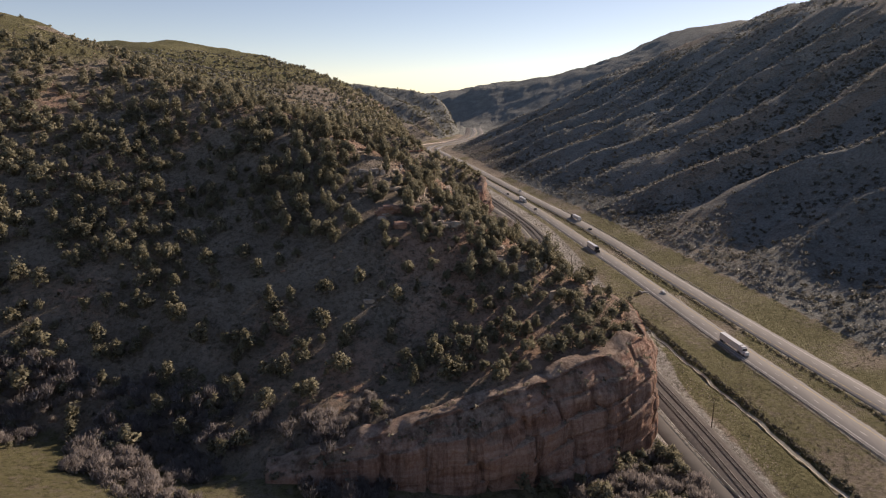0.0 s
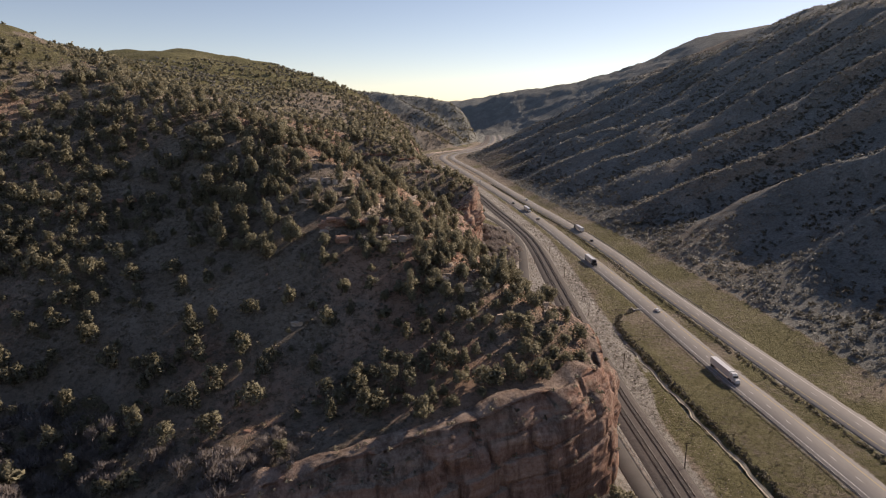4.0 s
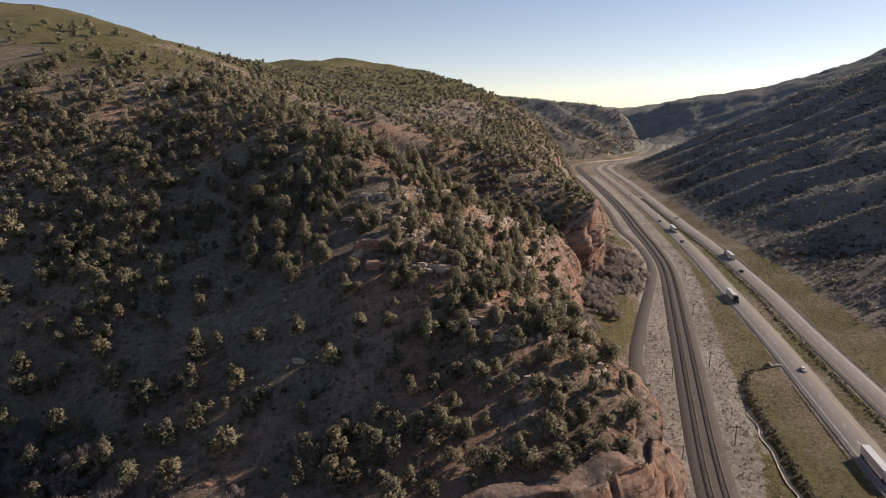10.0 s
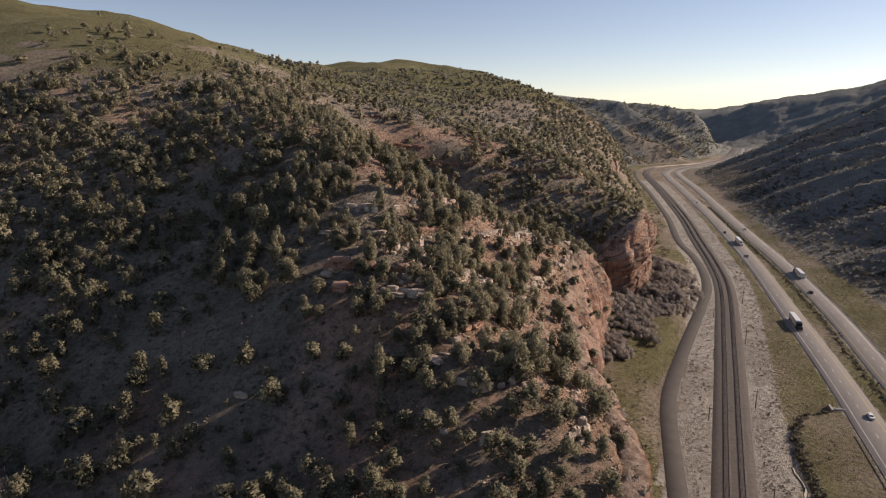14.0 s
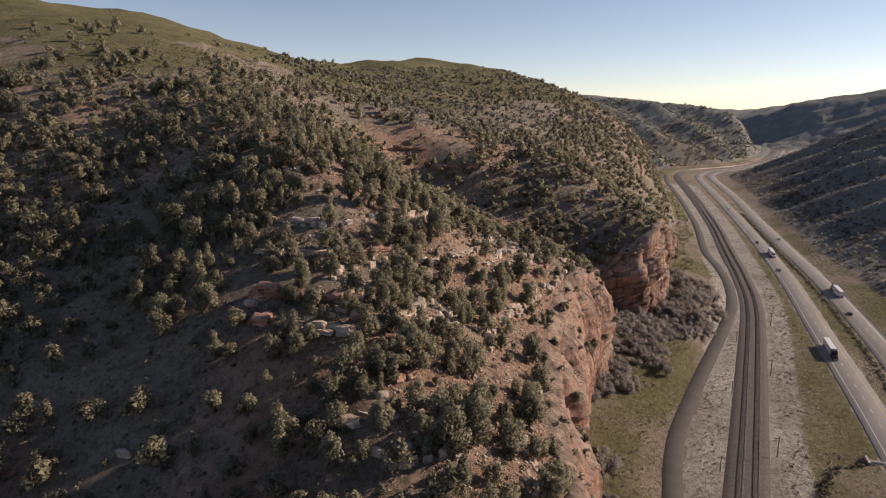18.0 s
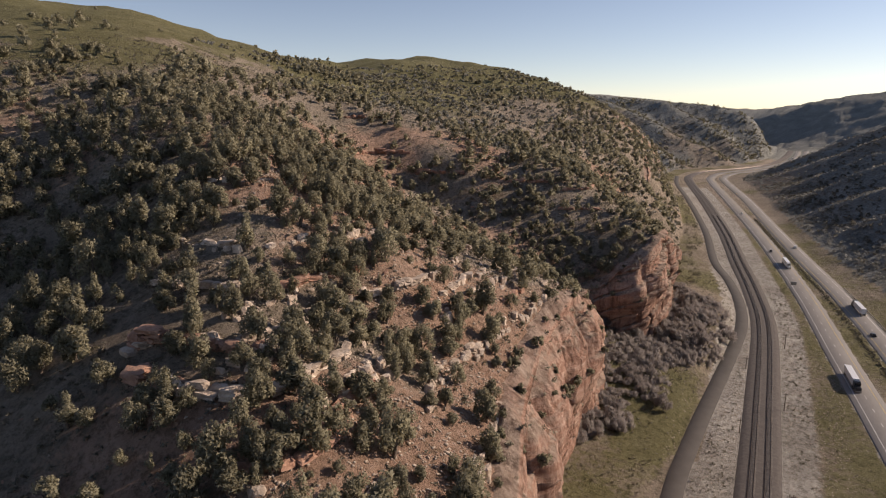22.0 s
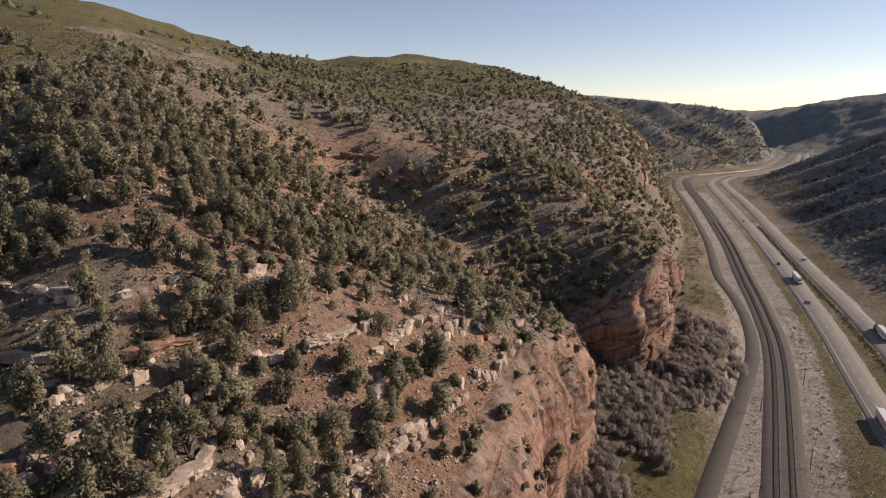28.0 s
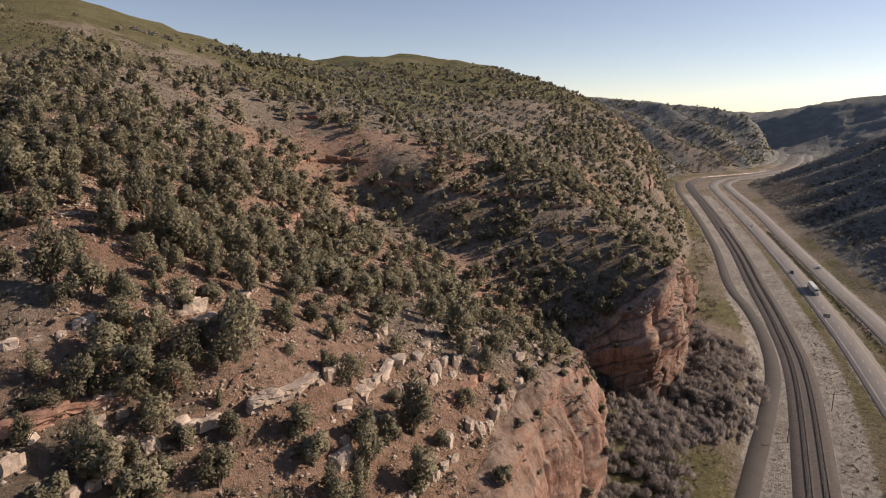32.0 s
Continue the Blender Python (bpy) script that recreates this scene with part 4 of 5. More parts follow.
def scatter(geos, places, scales, name, material, label, category):
    """Many small plants joined into one mesh."""
    vs, fs, ns, k = [], [], [], 0
    for i, (x, y, z) in enumerate(places):
        v, f, n = geos[i % len(geos)]
        a = i * 2.399
        c, s = math.cos(a) * scales[i], math.sin(a) * scales[i]
        vs.append(np.column_stack([x + v[:, 0] * c - v[:, 1] * s, y + v[:, 0] * s + v[:, 1] * c, z + v[:, 2] * scales[i]]))
        fs.append(f + k)
        c, s = math.cos(a), math.sin(a)
        if n is not None:
            ns.append(np.column_stack([n[:, 0] * c - n[:, 1] * s, n[:, 0] * s + n[:, 1] * c, n[:, 2]]))
        k += len(v)
    ob = new(name, fast_mesh(name, np.vstack(vs), np.vstack(fs), material, bool(ns), np.vstack(ns) if ns else None))
    return tagged(ob, label, category, kind="stuff")


def random_places(n, x0, x1, y0, y1, seed):
    r = np.random.default_rng(seed)
    x, y = r.uniform(x0, x1, n), r.uniform(y0, y1, n)
    z, d, de, flat, trail = (lookup(k, x, y) for k in range(5))
    hx, hy = lookup(0, x + 2, y) - z, lookup(0, x, y + 2) - z
    return r, x, y, z, d, de, flat, trail, hx / 2, hy / 2


def spaced(p, gap):
    """Keeps plan points that stand at least a gap apart."""
    cells, out = {}, []
    for i, (x, y) in enumerate(p):
        c = (int(x // gap), int(y // gap))
        if all((x - p[j][0]) ** 2 + (y - p[j][1]) ** 2 > gap * gap for a in (-1, 0, 1) for b in (-1, 0, 1) for j in cells.get((c[0] + a, c[1] + b), ())):
            cells.setdefault(c, []).append(i)
            out.append(i)
    return np.array(out, int)


def build_trees():
    near_crowns = []
    for k in range(8):
        v, f, n = foliage(1900, 3.9 + 0.5 * (k % 3), 4.4 + 0.7 * (k % 4), 0.21, 100 + k)
        near_crowns.append(fast_mesh("crown", v, f, juniper, True, n))
    trunks = []
    for k in range(4):
        r = np.random.default_rng(k)
        v, f = [], []
        for limb in range(5):
            base = len(v)
            tip = np.array([r.normal(0, 0.8), r.normal(0, 0.8), 2.2 + r.uniform(-0.5, 0.6)]) if limb else np.array([0.1, 0.05, 2.8])
            root = np.array([0, 0, 0.25 * limb])
            for q, rad in ((root - (0, 0, 0.5), 0.24 - 0.03 * limb), (root * 0.5 + tip * 0.5 + (0.06, 0, 0.05), 0.12), (tip, 0.04)):
                for a in range(6):
                    v.append((q[0] + rad * math.cos(a * 1.047), q[1] + rad * math.sin(a * 1.047), q[2]))
            for ring in (0, 6):
                for a in range(6):
                    f.append((base + ring + a, base + ring + (a + 1) % 6, base + ring + 6 + (a + 1) % 6, base + ring + 6 + a))
        trunks.append(mesh("trunk", v, f, bark))
    r, x, y, z, d, de, flat, trail, sx, sy = random_places(34000, -330, 75, 150, 640, 5)
    dense = 0.2 + 0.8 * smooth(-0.05, 0.4, -sx) + 0.35 * smooth(56, 90, z) + 0.65 * fbm(x, y, 40, 3, 61)
    dense = dense * (1 - 0.95 * smooth(118, 150, z)) * smooth(2, 6, d)
    bare = (z < 64) & (x < 8 - (y - 185) * 0.35)
    dense = np.where(bare, dense + 0.08 + 0.22 * smooth(46, 58, z), np.where((z < 66) & (y < 260), dense + 0.6, dense))
    dense = dense * (1 - 0.5 * smooth(96, 118, z) * smooth(-0.1, 0.3, fbm(x, y, 30, 2, 65)))
    dense = np.where((y > 430) & (y < 510) & (x < -50) & (x > -200), dense * 0.55, dense)
    dense = dense + np.where((y > 452) & (x > -70) & (d > 4), 0.45, 0)
    dense = dense * np.clip(0.8 + 1.2 * fbm(x, y, 26, 3, 67), 0.2, 1.15)
    dense = dense * (1 - 0.35 * smooth(78, 100, z) * smooth(260, 330, y))
    # the upper western slopes are well wooded
    dense = dense + 0.5 * smooth(58, 76, z) * smooth(125, 105, z) * smooth(-30, -60, x) * smooth(330, 290, y) * np.clip(0.75 + 1.3 * fbm(x, y, 34, 3, 69), 0, 1)
    # stony ground with few trees behind the cliff's rim
    dense = np.where((y > 215) & (y < 430) & (x > -60), dense * (0.42 + 0.58 * smooth(10, 34, d)), dense)
    # open grass near the top and brushy ground across the gully
    dense = dense * (1 - 0.5 * smooth(96, 112, z) * smooth(330, 380, y + 0.4 * (x + 60))) * (1 - 0.55 * smooth(505, 540, y) * smooth(-60, -90, x))
    dense = dense * (1 - 0.4 * smooth(395, 425, y) * smooth(-60, -90, x))
    ok = np.flatnonzero(r.uniform(0, 1, len(x)) < dense * 0.60)
    ok = ok[spaced(list(zip(x[ok], y[ok])), 3.4)]
    size = np.clip(r.normal(0.98, 0.3, len(x)), 0.4, 1.7)
    # the stretch of the hill's nose that the flight passes nearest
    rank = np.hypot((x[ok] + 4) / 1.2, y[ok] - 266)
    order = ok[np.argsort(rank)]
    for n, i in enumerate(order[:300]):
        tree = thing("juniper_tree", "dark olive juniper with a ragged crown on reddish slope" if z[i] > 62 else "small dark juniper near the cliff rim", "tree",
                     pose(x[i], y[i], z[i] - 0.1, r.uniform(-4, 4), r.uniform(-4, 4), r.uniform(0, 360)), "junipers on the nose")
        s = Matrix.Diagonal((size[i], size[i], size[i] * r.uniform(0.85, 1.25), 1))
        part("trunk", trunks[n % 4], tree, "", s)
        part("crown", near_crowns[n % 8], tree, "", s)
    rest = order[300:]
    mids = [foliage(640, 3.9 + 0.5 * (k % 3), 4.4 + 0.6 * (k % 4), 0.33, 200 + k) for k in range(10)]
    scatter(mids, np.column_stack([x, y, z - 0.1])[rest[:700]], size[rest[:700]], "juniper_woodland", juniper, "scattered dark junipers over the brown hillside", "trees")
    uppers = [foliage(330, 3.9 + 0.5 * (k % 3), 4.4 + 0.6 * (k % 4), 0.44, 220 + k) for k in range(10)]
    scatter(uppers, np.column_stack([x, y, z - 0.1])[rest[700:1700]], size[rest[700:1700]], "slope_woodland", juniper, "dark junipers thinning out towards the grassy top", "trees")
    backs = [foliage(110, 4.0 + 0.5 * (k % 3), 4.3 + 0.5 * (k % 4), 0.75, 250 + k) for k in range(10)]
    scatter(backs, np.column_stack([x, y, z - 0.1])[rest[1700:]], size[rest[1700:]], "upper_woodland", juniper, "dark junipers on the upper slopes and the gully walls", "trees")
    # the farther hills
    r, x, y, z, d, de, flat, trail, sx, sy = random_places(36000, -700, 40, 600, 1900, 6)
    dense = 0.05 + 0.85 * smooth(0.05, 0.5, -sx) + 1.0 * fbm(x, y, 80, 3, 63) + 0.6 * smooth(-110, -50, x) * smooth(950, 850, y) - 0.5 * smooth(-0.05, 0.25, fbm(x, y, 160, 3, 47))
    dense = dense * (1 - 0.93 * smooth(145, 185, z)) * smooth(4, 12, d) * np.where(x < -330, 0.35, 1) * np.where(y > 1250, 0.6, 1)
    ok = np.flatnonzero(r.uniform(0, 1, len(x)) < dense * 0.75)
    ok = ok[spaced(list(zip(x[ok], y[ok])), 4)]
    fars = [foliage(44, 4.3, 4.4, 1.15, 300 + k) for k in range(8)]
    scatter(fars, np.column_stack([x, y, z - 0.2])[ok], np.clip(r.normal(1.0, 0.25, len(ok)), 0.5, 1.6), "far_woodland", juniper, "dark juniper woodland on the hill beyond the gully", "trees")


build_trees()


def build_scrub():
    # low sagebrush and dead grass over the hillsides
    tufts = [foliage(14, 1.2, 0.75, 0.29, 400 + k, 0.1) for k in range(8)]
    r, x, y, z, d, de, flat, trail, sx, sy = random_places(30000, -260, 75, 146, 560, 8)
    ok = np.flatnonzero((d > 3) & (r.uniform(0, 1, len(x)) < 0.55 + 0.5 * fbm(x, y, 25, 3, 71)))
    scatter(tufts, np.column_stack([x, y, z])[ok], r.uniform(0.45, 1.35, len(ok)), "sagebrush", sage, "low grey-brown sagebrush over the slopes", "scrub")
    r, x, y, z, d, de, flat, trail, sx, sy = random_places(22000, 30, 240, 130, 620, 9)
    ok = np.flatnonzero((d < -1) & (flat > 8.5) & (trail > 4.5) & (de < 60) & (r.uniform(0, 1, len(x)) < (0.5 + 0.5 * fbm(x, y, 18, 3, 73)) * np.where((x > np.interp(y, rail_c[:, 1], rail_c[:, 0]) + 18) | ((y < 255) & (x > 100)), 0.3, 1)))
    scatter(tufts, np.column_stack([x, y, z])[ok], r.uniform(0.4, 1.05, len(ok)), "dry_grass", sage, "tufts of dry grass along the railway and roads", "grass")
    big = [foliage(14, 2.9, 1.7, 0.72, 430 + k, 0.2) for k in range(8)]
    r, x, y, z, d, de, flat, trail, sx, sy = random_places(60000, 10, 700, 180, 1350, 10)
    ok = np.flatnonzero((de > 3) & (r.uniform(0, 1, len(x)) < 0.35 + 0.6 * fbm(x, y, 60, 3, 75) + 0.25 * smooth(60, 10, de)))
    # gully brush gets the darker material, so the gullies' shade is partly painted
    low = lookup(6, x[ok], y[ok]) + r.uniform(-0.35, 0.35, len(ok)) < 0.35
    scatter(big, np.column_stack([x, y, z])[ok[low]], r.uniform(0.5, 1.6, low.sum()), "mountain_brush", grey_brush, "brush over the mountain flank, greyed for distance haze", "scrub")
    scatter(big, np.column_stack([x, y, z])[ok[~low]], r.uniform(0.6, 1.6, (~low).sum()), "gully_brush", dark_brush, "brush in the mountain gullies, darkened for their shade", "scrub")
    # brush on the benches of the cliffs
    spots = np.vstack(BENCHES)
    spots = spots[r.permutation(len(spots))[:700]]
    scatter(tufts, spots, r.uniform(0.7, 1.8, len(spots)), "bench_brush", sage, "grey brush rooted on the cliff's benches", "scrub")
    high = np.vstack(BENCHES)
    high = high[(high[:, 2] > 30) & (high[:, 1] > 200)]
    high = high[spaced(high[:, :2].tolist(), 4.2)]
    high = high[r.uniform(0, 1, len(high)) < 0.3]
    shrubs = [foliage(300, 3.9, 3.6 + 0.4 * (k % 3), 0.5, 460 + k) for k in range(6)]
    scatter(shrubs, high - (0, 0, 0.2), r.uniform(0.35, 0.85, len(high)), "rim_junipers", juniper, "small dark junipers along the cliff's rim", "trees")
    # brush over the farther hills
    r, x, y, z, d, de, flat, trail, sx, sy = random_places(26000, -380, 40, 540, 1900, 11)
    ok = np.flatnonzero((d > 3) & (z < 175) & (r.uniform(0, 1, len(x)) < 0.42 + 0.7 * fbm(x, y, 50, 3, 77)))
    dull = r.uniform(0, 1, len(ok)) < 0.62
    hill_brush = [foliage(20, 2.6, 1.5, 0.68, 470 + k, 0.2) for k in range(8)]
    scatter(hill_brush, np.column_stack([x, y, z])[ok[dull]], r.uniform(0.6, 1.7, dull.sum()), "hill_sagebrush", grey_brush, "sagebrush over the farther hills, in the haze-greyed tone", "scrub")
    scatter(hill_brush, np.column_stack([x, y, z])[ok[~dull]], r.uniform(0.6, 1.8, (~dull).sum()), "hill_brush", dark_brush, "dark low brush over the farther hills", "scrub")
    # rough growth in the ditch between the carriageways and along the creek bank
    line = resample(side_line(east_c, -9.2), 0.8)
    line = line[(line[:, 1] > 110) & (line[:, 1] < 900)] + r.normal(0, 0.9, (((line[:, 1] > 110) & (line[:, 1] < 900)).sum(), 2))
    bank = np.repeat(resample(side_line(creek_c, 3.4), 0.8), 2, axis=0)
    bank = bank + r.normal(0, 0.8, bank.shape)
    line = np.vstack([line, bank])
    ditch = [foliage(22, 1.5, 0.8, 0.33, 450 + k, 0.1) for k in range(6)]
    scatter(ditch, np.column_stack([line, lookup(0, line[:, 0], line[:, 1])]), r.uniform(0.6, 1.3, len(line)), "ditch_brush", dark_brush, "dark stubble in the ditch between the carriageways", "scrub")


build_scrub()


def build_thickets():
    kinds = []
    for k in range(6):
        v, f, n = twigs(1200, 5.4 + k % 3, 3.6 + 0.5 * (k % 4), 500 + k)
        kinds.append(fast_mesh("bare_thicket", v, f, twig, True, n))
    r, x, y, z, d, de, flat, trail, sx, sy = random_places(14000, -160, 80, 130, 560, 12)
    foot = (d < -1.5) & (d > -30) & (x < 72) & (y > 292) & (y < 540) & (trail > 5) & (flat > 10)
    draw = (y < 190) & (x < -14) & (x > -175) & (np.abs(d) < 19)
    corner = (x > 36) & (x < 78) & (y < 192) & (d < -2) & (trail > 6)
    foot = foot & ((y > 405) | ((d > -17) & (fbm(x, y, 22, 2, 87) > -0.2)))
    keep = (foot & (fbm(x, y, 34, 2, 81) > -0.42)) | (draw & (fbm(x, y, 26, 2, 83) > -0.12)) | corner
    ok = np.flatnonzero(keep)
    ok = ok[spaced(list(zip(x[ok], y[ok])), 2.6)]
    for n, i in enumerate(ok[:300]):
        s = r.uniform(0.75, 1.45)
        thing("bare_thicket", "bare grey-brown thicket at the cliff's foot" if y[i] > 200 else "bare silver-grey thicket in the grassy draw", "bush",
              pose(x[i], y[i], z[i] - 0.15, 0, 0, r.uniform(0, 360)) @ Matrix.Diagonal((s, s, s * r.uniform(0.75, 1.1), 1)), "bare thickets", me=kinds[n % 6])
    rest = ok[300:]
    geos = [twigs(560, 5.6, 4.0, 530 + k) for k in range(6)]
    if len(rest):
        scatter(geos, np.column_stack([x, y, z - 0.1])[rest], r.uniform(0.75, 1.4, len(rest)), "thicket_mass", twig, "mass of bare grey thickets below the cliff", "brush")
    geos = [twigs(150, 5.0, 3.0, 540 + k) for k in range(6)]
    r, x, y, z, d, de, flat, trail, sx, sy = random_places(9000, -110, 260, 140, 1300, 13)
    toe = (de > 0) & (de < 46) & (fbm(x, y, 40, 2, 85) > -0.05)
    verge = (d < -1) & (d > -16) & (y > 560) & (trail > 5) & (flat > 10)
    ok = np.flatnonzero(toe | verge)
    ok = ok[spaced(list(zip(x[ok], y[ok])), 4.2)]
    scatter(geos, np.column_stack([x, y, z - 0.1])[ok], r.uniform(0.5, 1.3, len(ok)), "toe_thickets", sage, "bare grey brush along the foot of the slopes", "brush")


build_thickets()


# ---- rocks ----
def rock_mesh(seed, material, flatness=0.6):
    bm = bmesh.new()
    bmesh.ops.create_icosphere(bm, subdivisions=2, radius=1)
    r = random.Random(seed)
    off = Vector((r.uniform(0, 99), r.uniform(0, 99), r.uniform(0, 99)))
    cuts = [(Vector((r.gauss(0, 1), r.gauss(0, 1), r.gauss(0, 0.6))).normalized(), r.uniform(0.38, 0.72)) for _ in range(16)]
    for v in bm.verts:
        p = v.co.copy()
        for n, k in cuts:
            e = p.dot(n) - k
            if e > 0:
                p -= n * e
        p *= 1 + 0.18 * noise.noise(p * 1.8 + off)
        p.z = math.floor(p.z * 4 + 0.5) / 4 * 0.5 + p.z * 0.5
        v.co = Vector((p.x * 1.25, p.y, p.z * flatness))
    me = bpy.data.meshes.new("rock")
    bm.to_mesh(me)
    bm.free()
    me.materials.append(material)
    return me


def build_rocks():
    pale = PALE_BLOCKS
    ruddy = [rock_mesh(20 + k, red_rock, 0.5) for k in range(6)]
    r, x, y, z, d, de, flat, trail, sx, sy = random_places(40000, -130, 60, 195, 420, 15)
    level = z + 3.5 * fbm(x, y, 45, 2, 91)
    near = np.min(np.abs(level[:, None] - np.array([[50, 57.5, 65, 72, 76, 84]])), axis=1)
    ok = np.flatnonzero((d > 7) & (-sx > 0.15) & (near < 0.95) & (fbm(x, y, 26, 2, 93) > -0.12))
    ok = ok[spaced(list(zip(x[ok], y[ok])), 2.3)]
    order = ok[np.argsort(np.hypot(x[ok] + 2, y[ok] - 290))][:290]
    for n, i in enumerate(order):
        s = r.uniform(0.8, 2.1)
        a = math.degrees(math.atan2(sy[i], sx[i])) + 90
        thing("ledge_rock", "pale weathered sandstone block in a broken ledge" if s > 1.1 else "small pale sandstone block on the slope", "rock",
              pose(x[i], y[i], z[i] - 0.15 * s, r.uniform(-8, 8), r.uniform(-8, 8), a + r.uniform(-18, 18)) @ Matrix.Diagonal((s * r.uniform(1.1, 2.2), s * 0.9, s * r.uniform(1.1, 2.0), 1)), "ledge rocks", me=pale[n % 10])
    r, x, y, z, d, de, flat, trail, sx, sy = random_places(5000, -240, 70, 170, 560, 16)
    ok = np.flatnonzero((d > 4) & (fbm(x, y, 22, 2, 97) > 0.25))
    ok = ok[spaced(list(zip(x[ok], y[ok])), 3.5)][:240]
    for n, i in enumerate(ok):
        s = r.uniform(0.4, 1.3)
        thing("red_boulder", "rusty red boulder half sunk in the soil", "rock",
              pose(x[i], y[i], z[i], r.uniform(-15, 15), r.uniform(-15, 15), r.uniform(0, 360)) @ Matrix.Diagonal((s * 1.3, s, s, 1)), "red boulders", me=ruddy[n % 6])


build_rocks()


def build_rubble():
    # loose stones below the ledges
    geos = []
    for k in range(8):
        rr = np.random.default_rng(600 + k)
        v = np.array([(1, 0, 0), (-1, 0, 0), (0, 1, 0), (0, -1, 0), (0, 0, 0.8), (0, 0, -0.4)], float) * rr.uniform(0.55, 1.2, (6, 1)) + rr.normal(0, 0.16, (6, 3))
        f = np.array([(0, 2, 4), (2, 1, 4), (1, 3, 4), (3, 0, 4), (2, 0, 5), (1, 2, 5), (3, 1, 5), (0, 3, 5)])
        geos.append((v * 0.42, f, None))
    r, x, y, z, d, de, flat, trail, sx, sy = random_places(90000, -130, 70, 190, 430, 18)
    ok = np.flatnonzero((d > 4) & (r.uniform(0, 1, len(x)) < (0.38 + 0.9 * fbm(x, y, 16, 3, 99)) * smooth(0.05, 0.4, -sx)))
    scatter(geos, np.column_stack([x, y, z + 0.05])[ok], r.uniform(0.35, 1.25, len(ok)) ** 1.7, "rubble", pale_rock, "loose pale stones scattered over the slope", "rubble")
    r, x, y, z, d, de, flat, trail, sx, sy = random_places(26000, 40, 125, 180, 560, 19)
    ok = np.flatnonzero((d < -4) & (flat > 7.6) & (flat < 30) & (trail > 4) & (de <= 0) & (x < 112) & (r.uniform(0, 1, len(x)) < 0.5 + 0.5 * fbm(x, y, 12, 2, 101)))
    scatter(geos, np.column_stack([x, y, z])[ok], r.uniform(0.3, 0.9, len(ok)), "trackside_stones", pale_rock, "loose stones along the railway bed", "rubble")


build_rubble()


# ---- roadside things ----
def build_guard_rail(c, off, y0, y1):
    q = resample(side_line(c, off), 3.8)
    q = q[(q[:, 1] > y0) & (q[:, 1] < y1)]
    g = thing("guard_rail", "galvanised steel guard rail on timber posts beside the highway", "guard rail", group="guard rails")
    part("beam", strip("beam", q, [(-0.06, 0.5), (-0.12, 0.58), (-0.05, 0.66), (-0.12, 0.74), (-0.06, 0.82), (0.0, 0.82), (0.0, 0.5)], galvanised), g)
    post = bevelled("post", [(-0.1, 0.1, -0.1, 0.1, -0.5, 0.85)], timber, 0.01)
    for x, y in q:
        part("post", post, g, "", pose(x + 0.14, y, floor_z(y) - 0.02))


build_guard_rail(west_c, -6.3, 120, 352)
build_guard_rail(east_c, 6.3, 330, 640)
build_guard_rail(trail_c, 4.2, 150, 262)


def build_pole(x, y, h):
    p = thing("utility_pole", "weathered timber pole with a crossarm beside the railway", "utility pole", pose(x, y, ground_z(x, y) - 0.3, 0, 0, 6), "railway poles")
    part("post", tube("post", 0.17, 0.11, h, 8, timber), p)
    part("crossarm", bevelled("crossarm", [(-1.1, 1.1, -0.06, 0.06, h - 0.9, h - 0.75)], timber, 0.015), p)
    for k in (-0.95, -0.4, 0.4, 0.95):
        part("insulator", tube("insulator", 0.05, 0.03, 0.16, 6, glass_mat, h - 0.75), p, "", pose(k, 0, 0))


for px, py, ph in ((98.6, 209.8, 10.2), (97, 288, 8), (94, 358, 8), (91, 432, 8), (90, 505, 8), (79, 272, 6), (77.5, 340, 6), (77, 405, 6), (75, 470, 6)):
    build_pole(px, py, ph)


def build_sign(x, y):
    s = thing("road_sign", "plain aluminium back of a highway sign on two posts", "road sign", pose(x, y, ground_z(x, y), 0, 0, 8))
    for k in (-0.9, 0.9):
        part("post", tube("post", 0.07, 0.07, 4.6, 8, galvanised, -0.3), s, "", pose(k, 0, 0))
    part("panel", bevelled("panel", [(-1.7, 1.7, 0.08, 0.12, 2.3, 4.4)], sign_back, 0.01), s)


build_sign(93, 626)
culvert = thing("culvert", "concrete culvert mouth under the highway bank", "culvert", pose(121, 369, floor_z(369) - 1.5, 0, 0, 8))
part("headwall", bevelled("headwall", [(-0.4, 0.4, -2.6, -1.2, 0, 2.1), (-0.4, 0.4, 1.2, 2.6, 0, 2.1), (-0.4, 0.4, -1.2, 1.2, 1.6, 2.1)], concrete, 0.04), culvert)
part("pipe", tube("pipe", 1.0, 1.0, 5, 16, concrete), culvert, "", pose(0.2, 0, 0.9, 0, 90, 0))
_bed = resample(creek_c, 1.2)
_bed = _bed[_bed[:, 1] < 318]
_w = fbm(_bed[:, 1], _bed[:, 0], 7, 3, 131)
_bed = _bed + np.column_stack([fbm(_bed[:, 1], _bed[:, 0] * 0, 9, 3, 133) * 1.1, _w * 0])


def creek_strip(name, half, up, material):
    """A ragged ribbon along the creek."""
    rows = [np.column_stack([side_line(_bed, 0) + (side_line(_bed, k) - _bed) * (1 + 0.75 * _w[:, None]), floor_z(_bed[:, 1]) + z]) for k, z in zip(half, up)]
    v = np.stack(rows, 1).reshape(-1, 3)
    n, k = len(_bed), len(half)
    i, j = np.meshgrid(np.arange(n - 1), np.arange(k - 1), indexing="ij")
    c = (i * k + j).ravel()
    return fast_mesh(name, v, np.stack([c, c + 1, c + k + 1, c + k], 1), material)


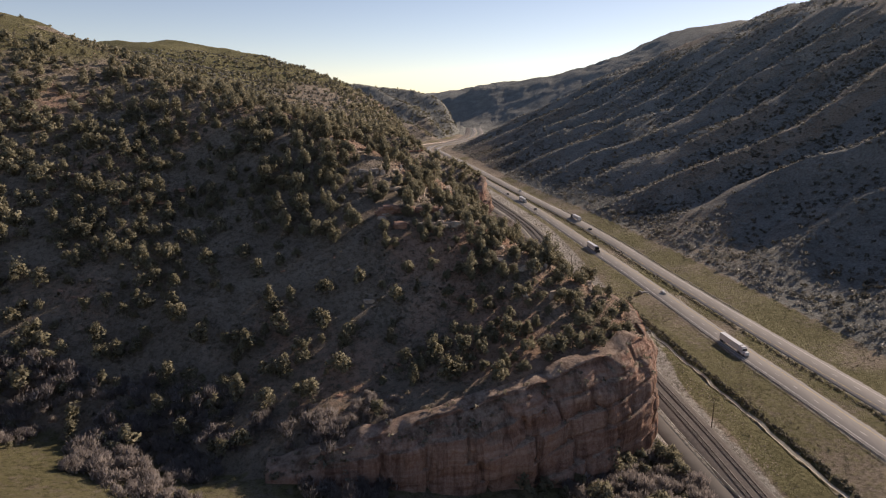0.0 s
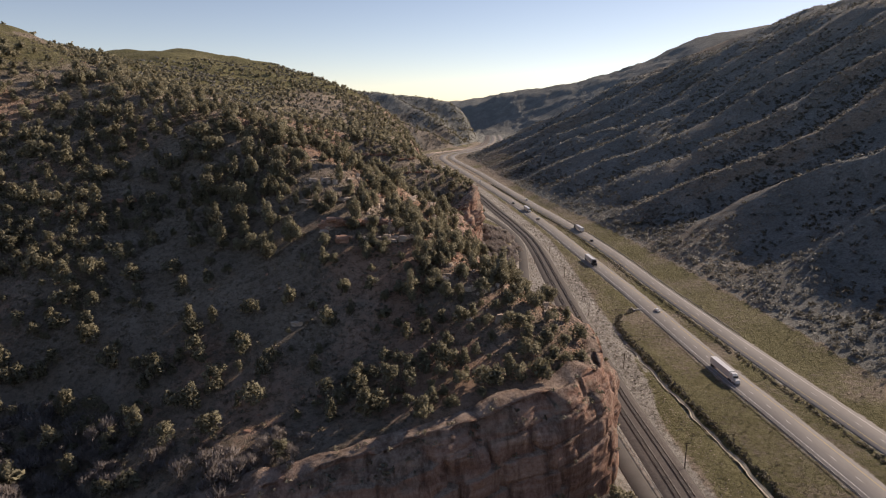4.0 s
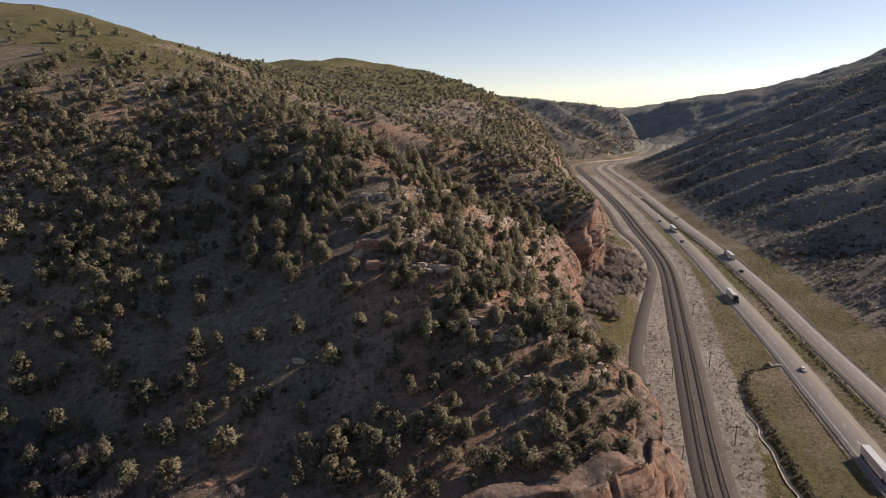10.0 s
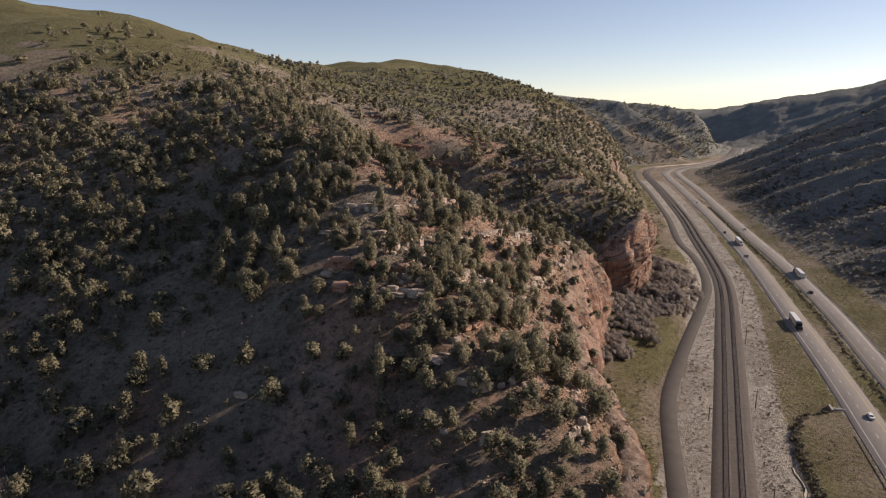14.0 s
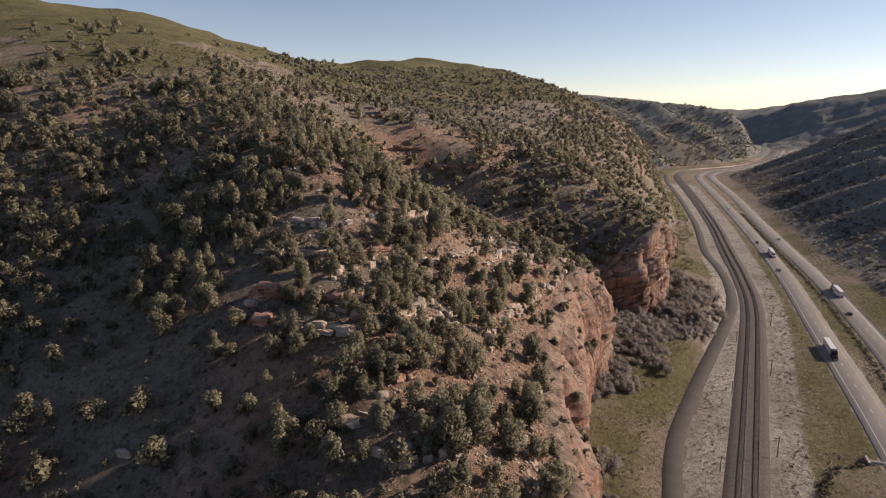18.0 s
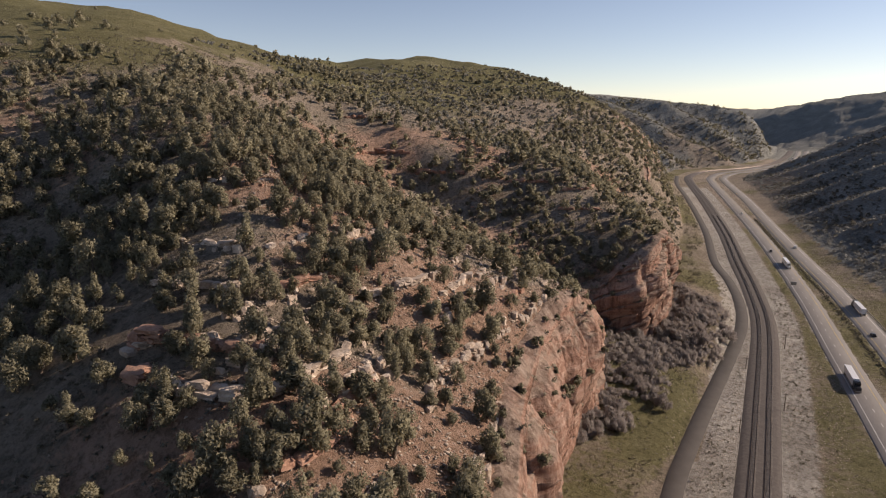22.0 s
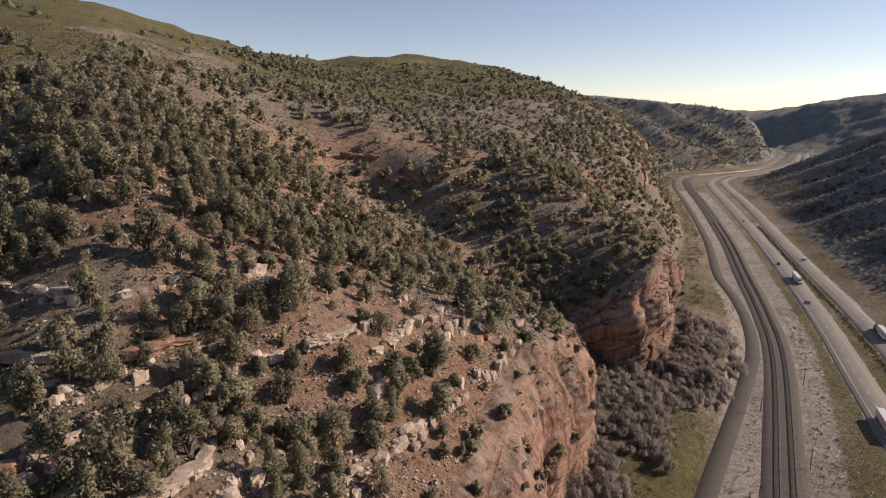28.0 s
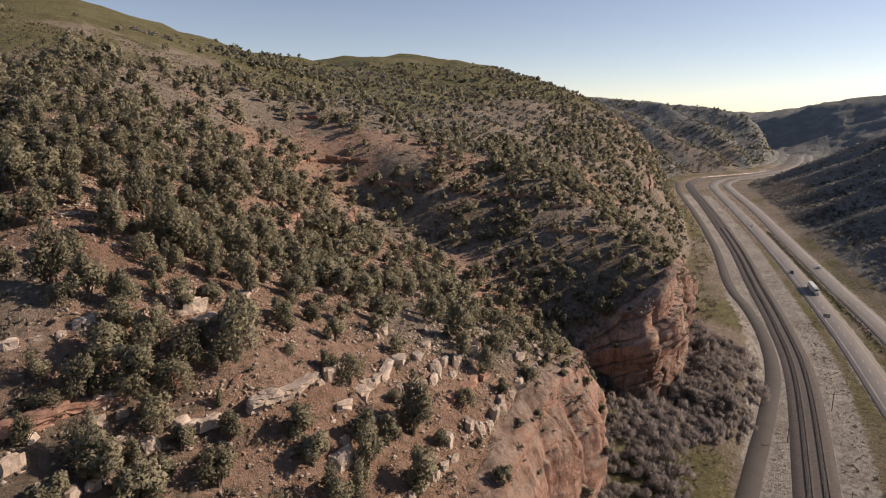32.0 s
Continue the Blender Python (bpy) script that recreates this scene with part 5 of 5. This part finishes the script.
tagged(new("creek_bed", creek_strip("creek_bed", (-0.8, -0.4, 0.3, 0.7), (-0.85, -1.12, -1.15, -0.85), sand)), "pale sandy bed of a small creek", "creek", kind="structure")
tagged(new("creek_water", creek_strip("creek_water", (-0.16, 0.16), (-1.1, -1.1), water_mat)), "thin muddy water in the creek bed", "water", kind="structure")


# ---- vehicles ----
def wheel(parent, x, y, r, w):
    t = part("wheel", None, parent, "", pose(x, y, r))
    part("tyre", tube("tyre", r, r, w, 18, tyre_mat, -w / 2), t, "", pose(0, 0, 0, 0, 90, 0))
    part("rim", tube("rim", r * 0.55, r * 0.5, w + 0.03, 12, galvanised, -w / 2 - 0.015), t, "", pose(0, 0, 0, 0, 90, 0))


def on_road(c, y, off):
    """Pose on a carriageway at the given y, facing along it."""
    q = side_line(c, off)
    i = int(np.argmin(np.abs(q[:, 1] - y)))
    d = q[i + 1] - q[i - 1]
    x = np.interp(y, q[i - 2:i + 3, 1], q[i - 2:i + 3, 0])
    return pose(x, y, floor_z(y) + 0.13, math.degrees(math.atan(0.012)), 0, math.degrees(math.atan2(-d[0], d[1])))


def build_semi(m, cab_paint, box_paint, label, flip):
    t = thing("semi_truck", label, "truck", m @ pose(0, 0, 0, 0, 0, 180 if flip else 0), "highway vehicles")
    part("trailer", bevelled("trailer", [(-1.29, 1.29, -10.2, 5.9, 1.15, 4.1)], box_paint, 0.06), t, "white box trailer")
    part("chassis", bevelled("chassis", [(-0.5, 0.5, -10, 10.4, 0.75, 1.1)], dark_coat, 0.03), t)
    cab = part("cab", bevelled("cab", [(-1.2, 1.2, 6.5, 9.0, 0.8, 3.6), (-1.1, 1.1, 6.6, 8.4, 3.5, 4.0), (-1.05, 1.05, 8.9, 11.0, 0.8, 2.2)], cab_paint, 0.12), t)
    part("windscreen", bevelled("windscreen", [(-1.05, 1.05, 8.98, 9.05, 2.3, 3.2)], glass_mat, 0.02), cab)
    part("bumper", bevelled("bumper", [(-1.15, 1.15, 10.95, 11.15, 0.4, 0.85)], galvanised, 0.04), cab)
    for y in (-9.2, -7.9, 5.6, 6.9, 10.2):
        for x in (-1.05, 1.05):
            wheel(t, x, y, 0.5, 0.42)


def build_car(m, paint, label, flip, tall=0.0):
    t = thing("car", label, "car", m @ pose(0, 0, 0, 0, 0, 180 if flip else 0), "highway vehicles")
    body = part("body", bevelled("body", [(-0.92, 0.92, -2.3, 2.3, 0.3, 0.95 + tall * 0.3)], paint, 0.16), t)
    part("cabin", bevelled("cabin", [(-0.78, 0.78, -1.6, 0.95, 0.85, 1.48 + tall)], paint, 0.22), t)
    part("window", bevelled("window", [(-0.8, 0.8, -1.35, 0.75, 1.0 + tall * 0.4, 1.34 + tall * 0.9)], glass_mat, 0.1), body)
    part("windscreen", bevelled("windscreen", [(-0.66, 0.66, 0.8, 0.99, 0.98 + tall * 0.4, 1.36 + tall * 0.8)], glass_mat, 0.06), body)
    for y in (-1.45, 1.45):
        for x in (-0.84, 0.84):
            wheel(t, x, y, 0.33, 0.22)


build_semi(on_road(west_c, 283, -1.9), white_coat, white_coat, "white semi truck with a long box trailer on the highway", True)
build_semi(on_road(west_c, 474, -1.9), dark_coat, white_coat, "dark semi truck with a pale trailer on the highway", True)
build_semi(on_road(west_c, 690, 1.9), white_coat, white_coat, "distant white semi truck on the highway", True)
build_semi(on_road(east_c, 590, 1.9), dark_coat, white_coat, "white trailer behind a dark cab, climbing the highway", False)
build_car(on_road(west_c, 366, 1.9), white_coat, "white car on the near carriageway", True)
build_car(on_road(west_c, 735, -1.9), dark_coat, "dark pickup on the near carriageway", True, 0.3)
build_car(on_road(east_c, 545, -1.9), dark_coat, "dark car on the far carriageway", False)
build_car(on_road(east_c, 760, 1.9), white_coat, "white van on the far carriageway", False, 0.5)
build_car(on_road(west_c, 925, 0), white_coat, "small white van far along the highway", True, 0.6)
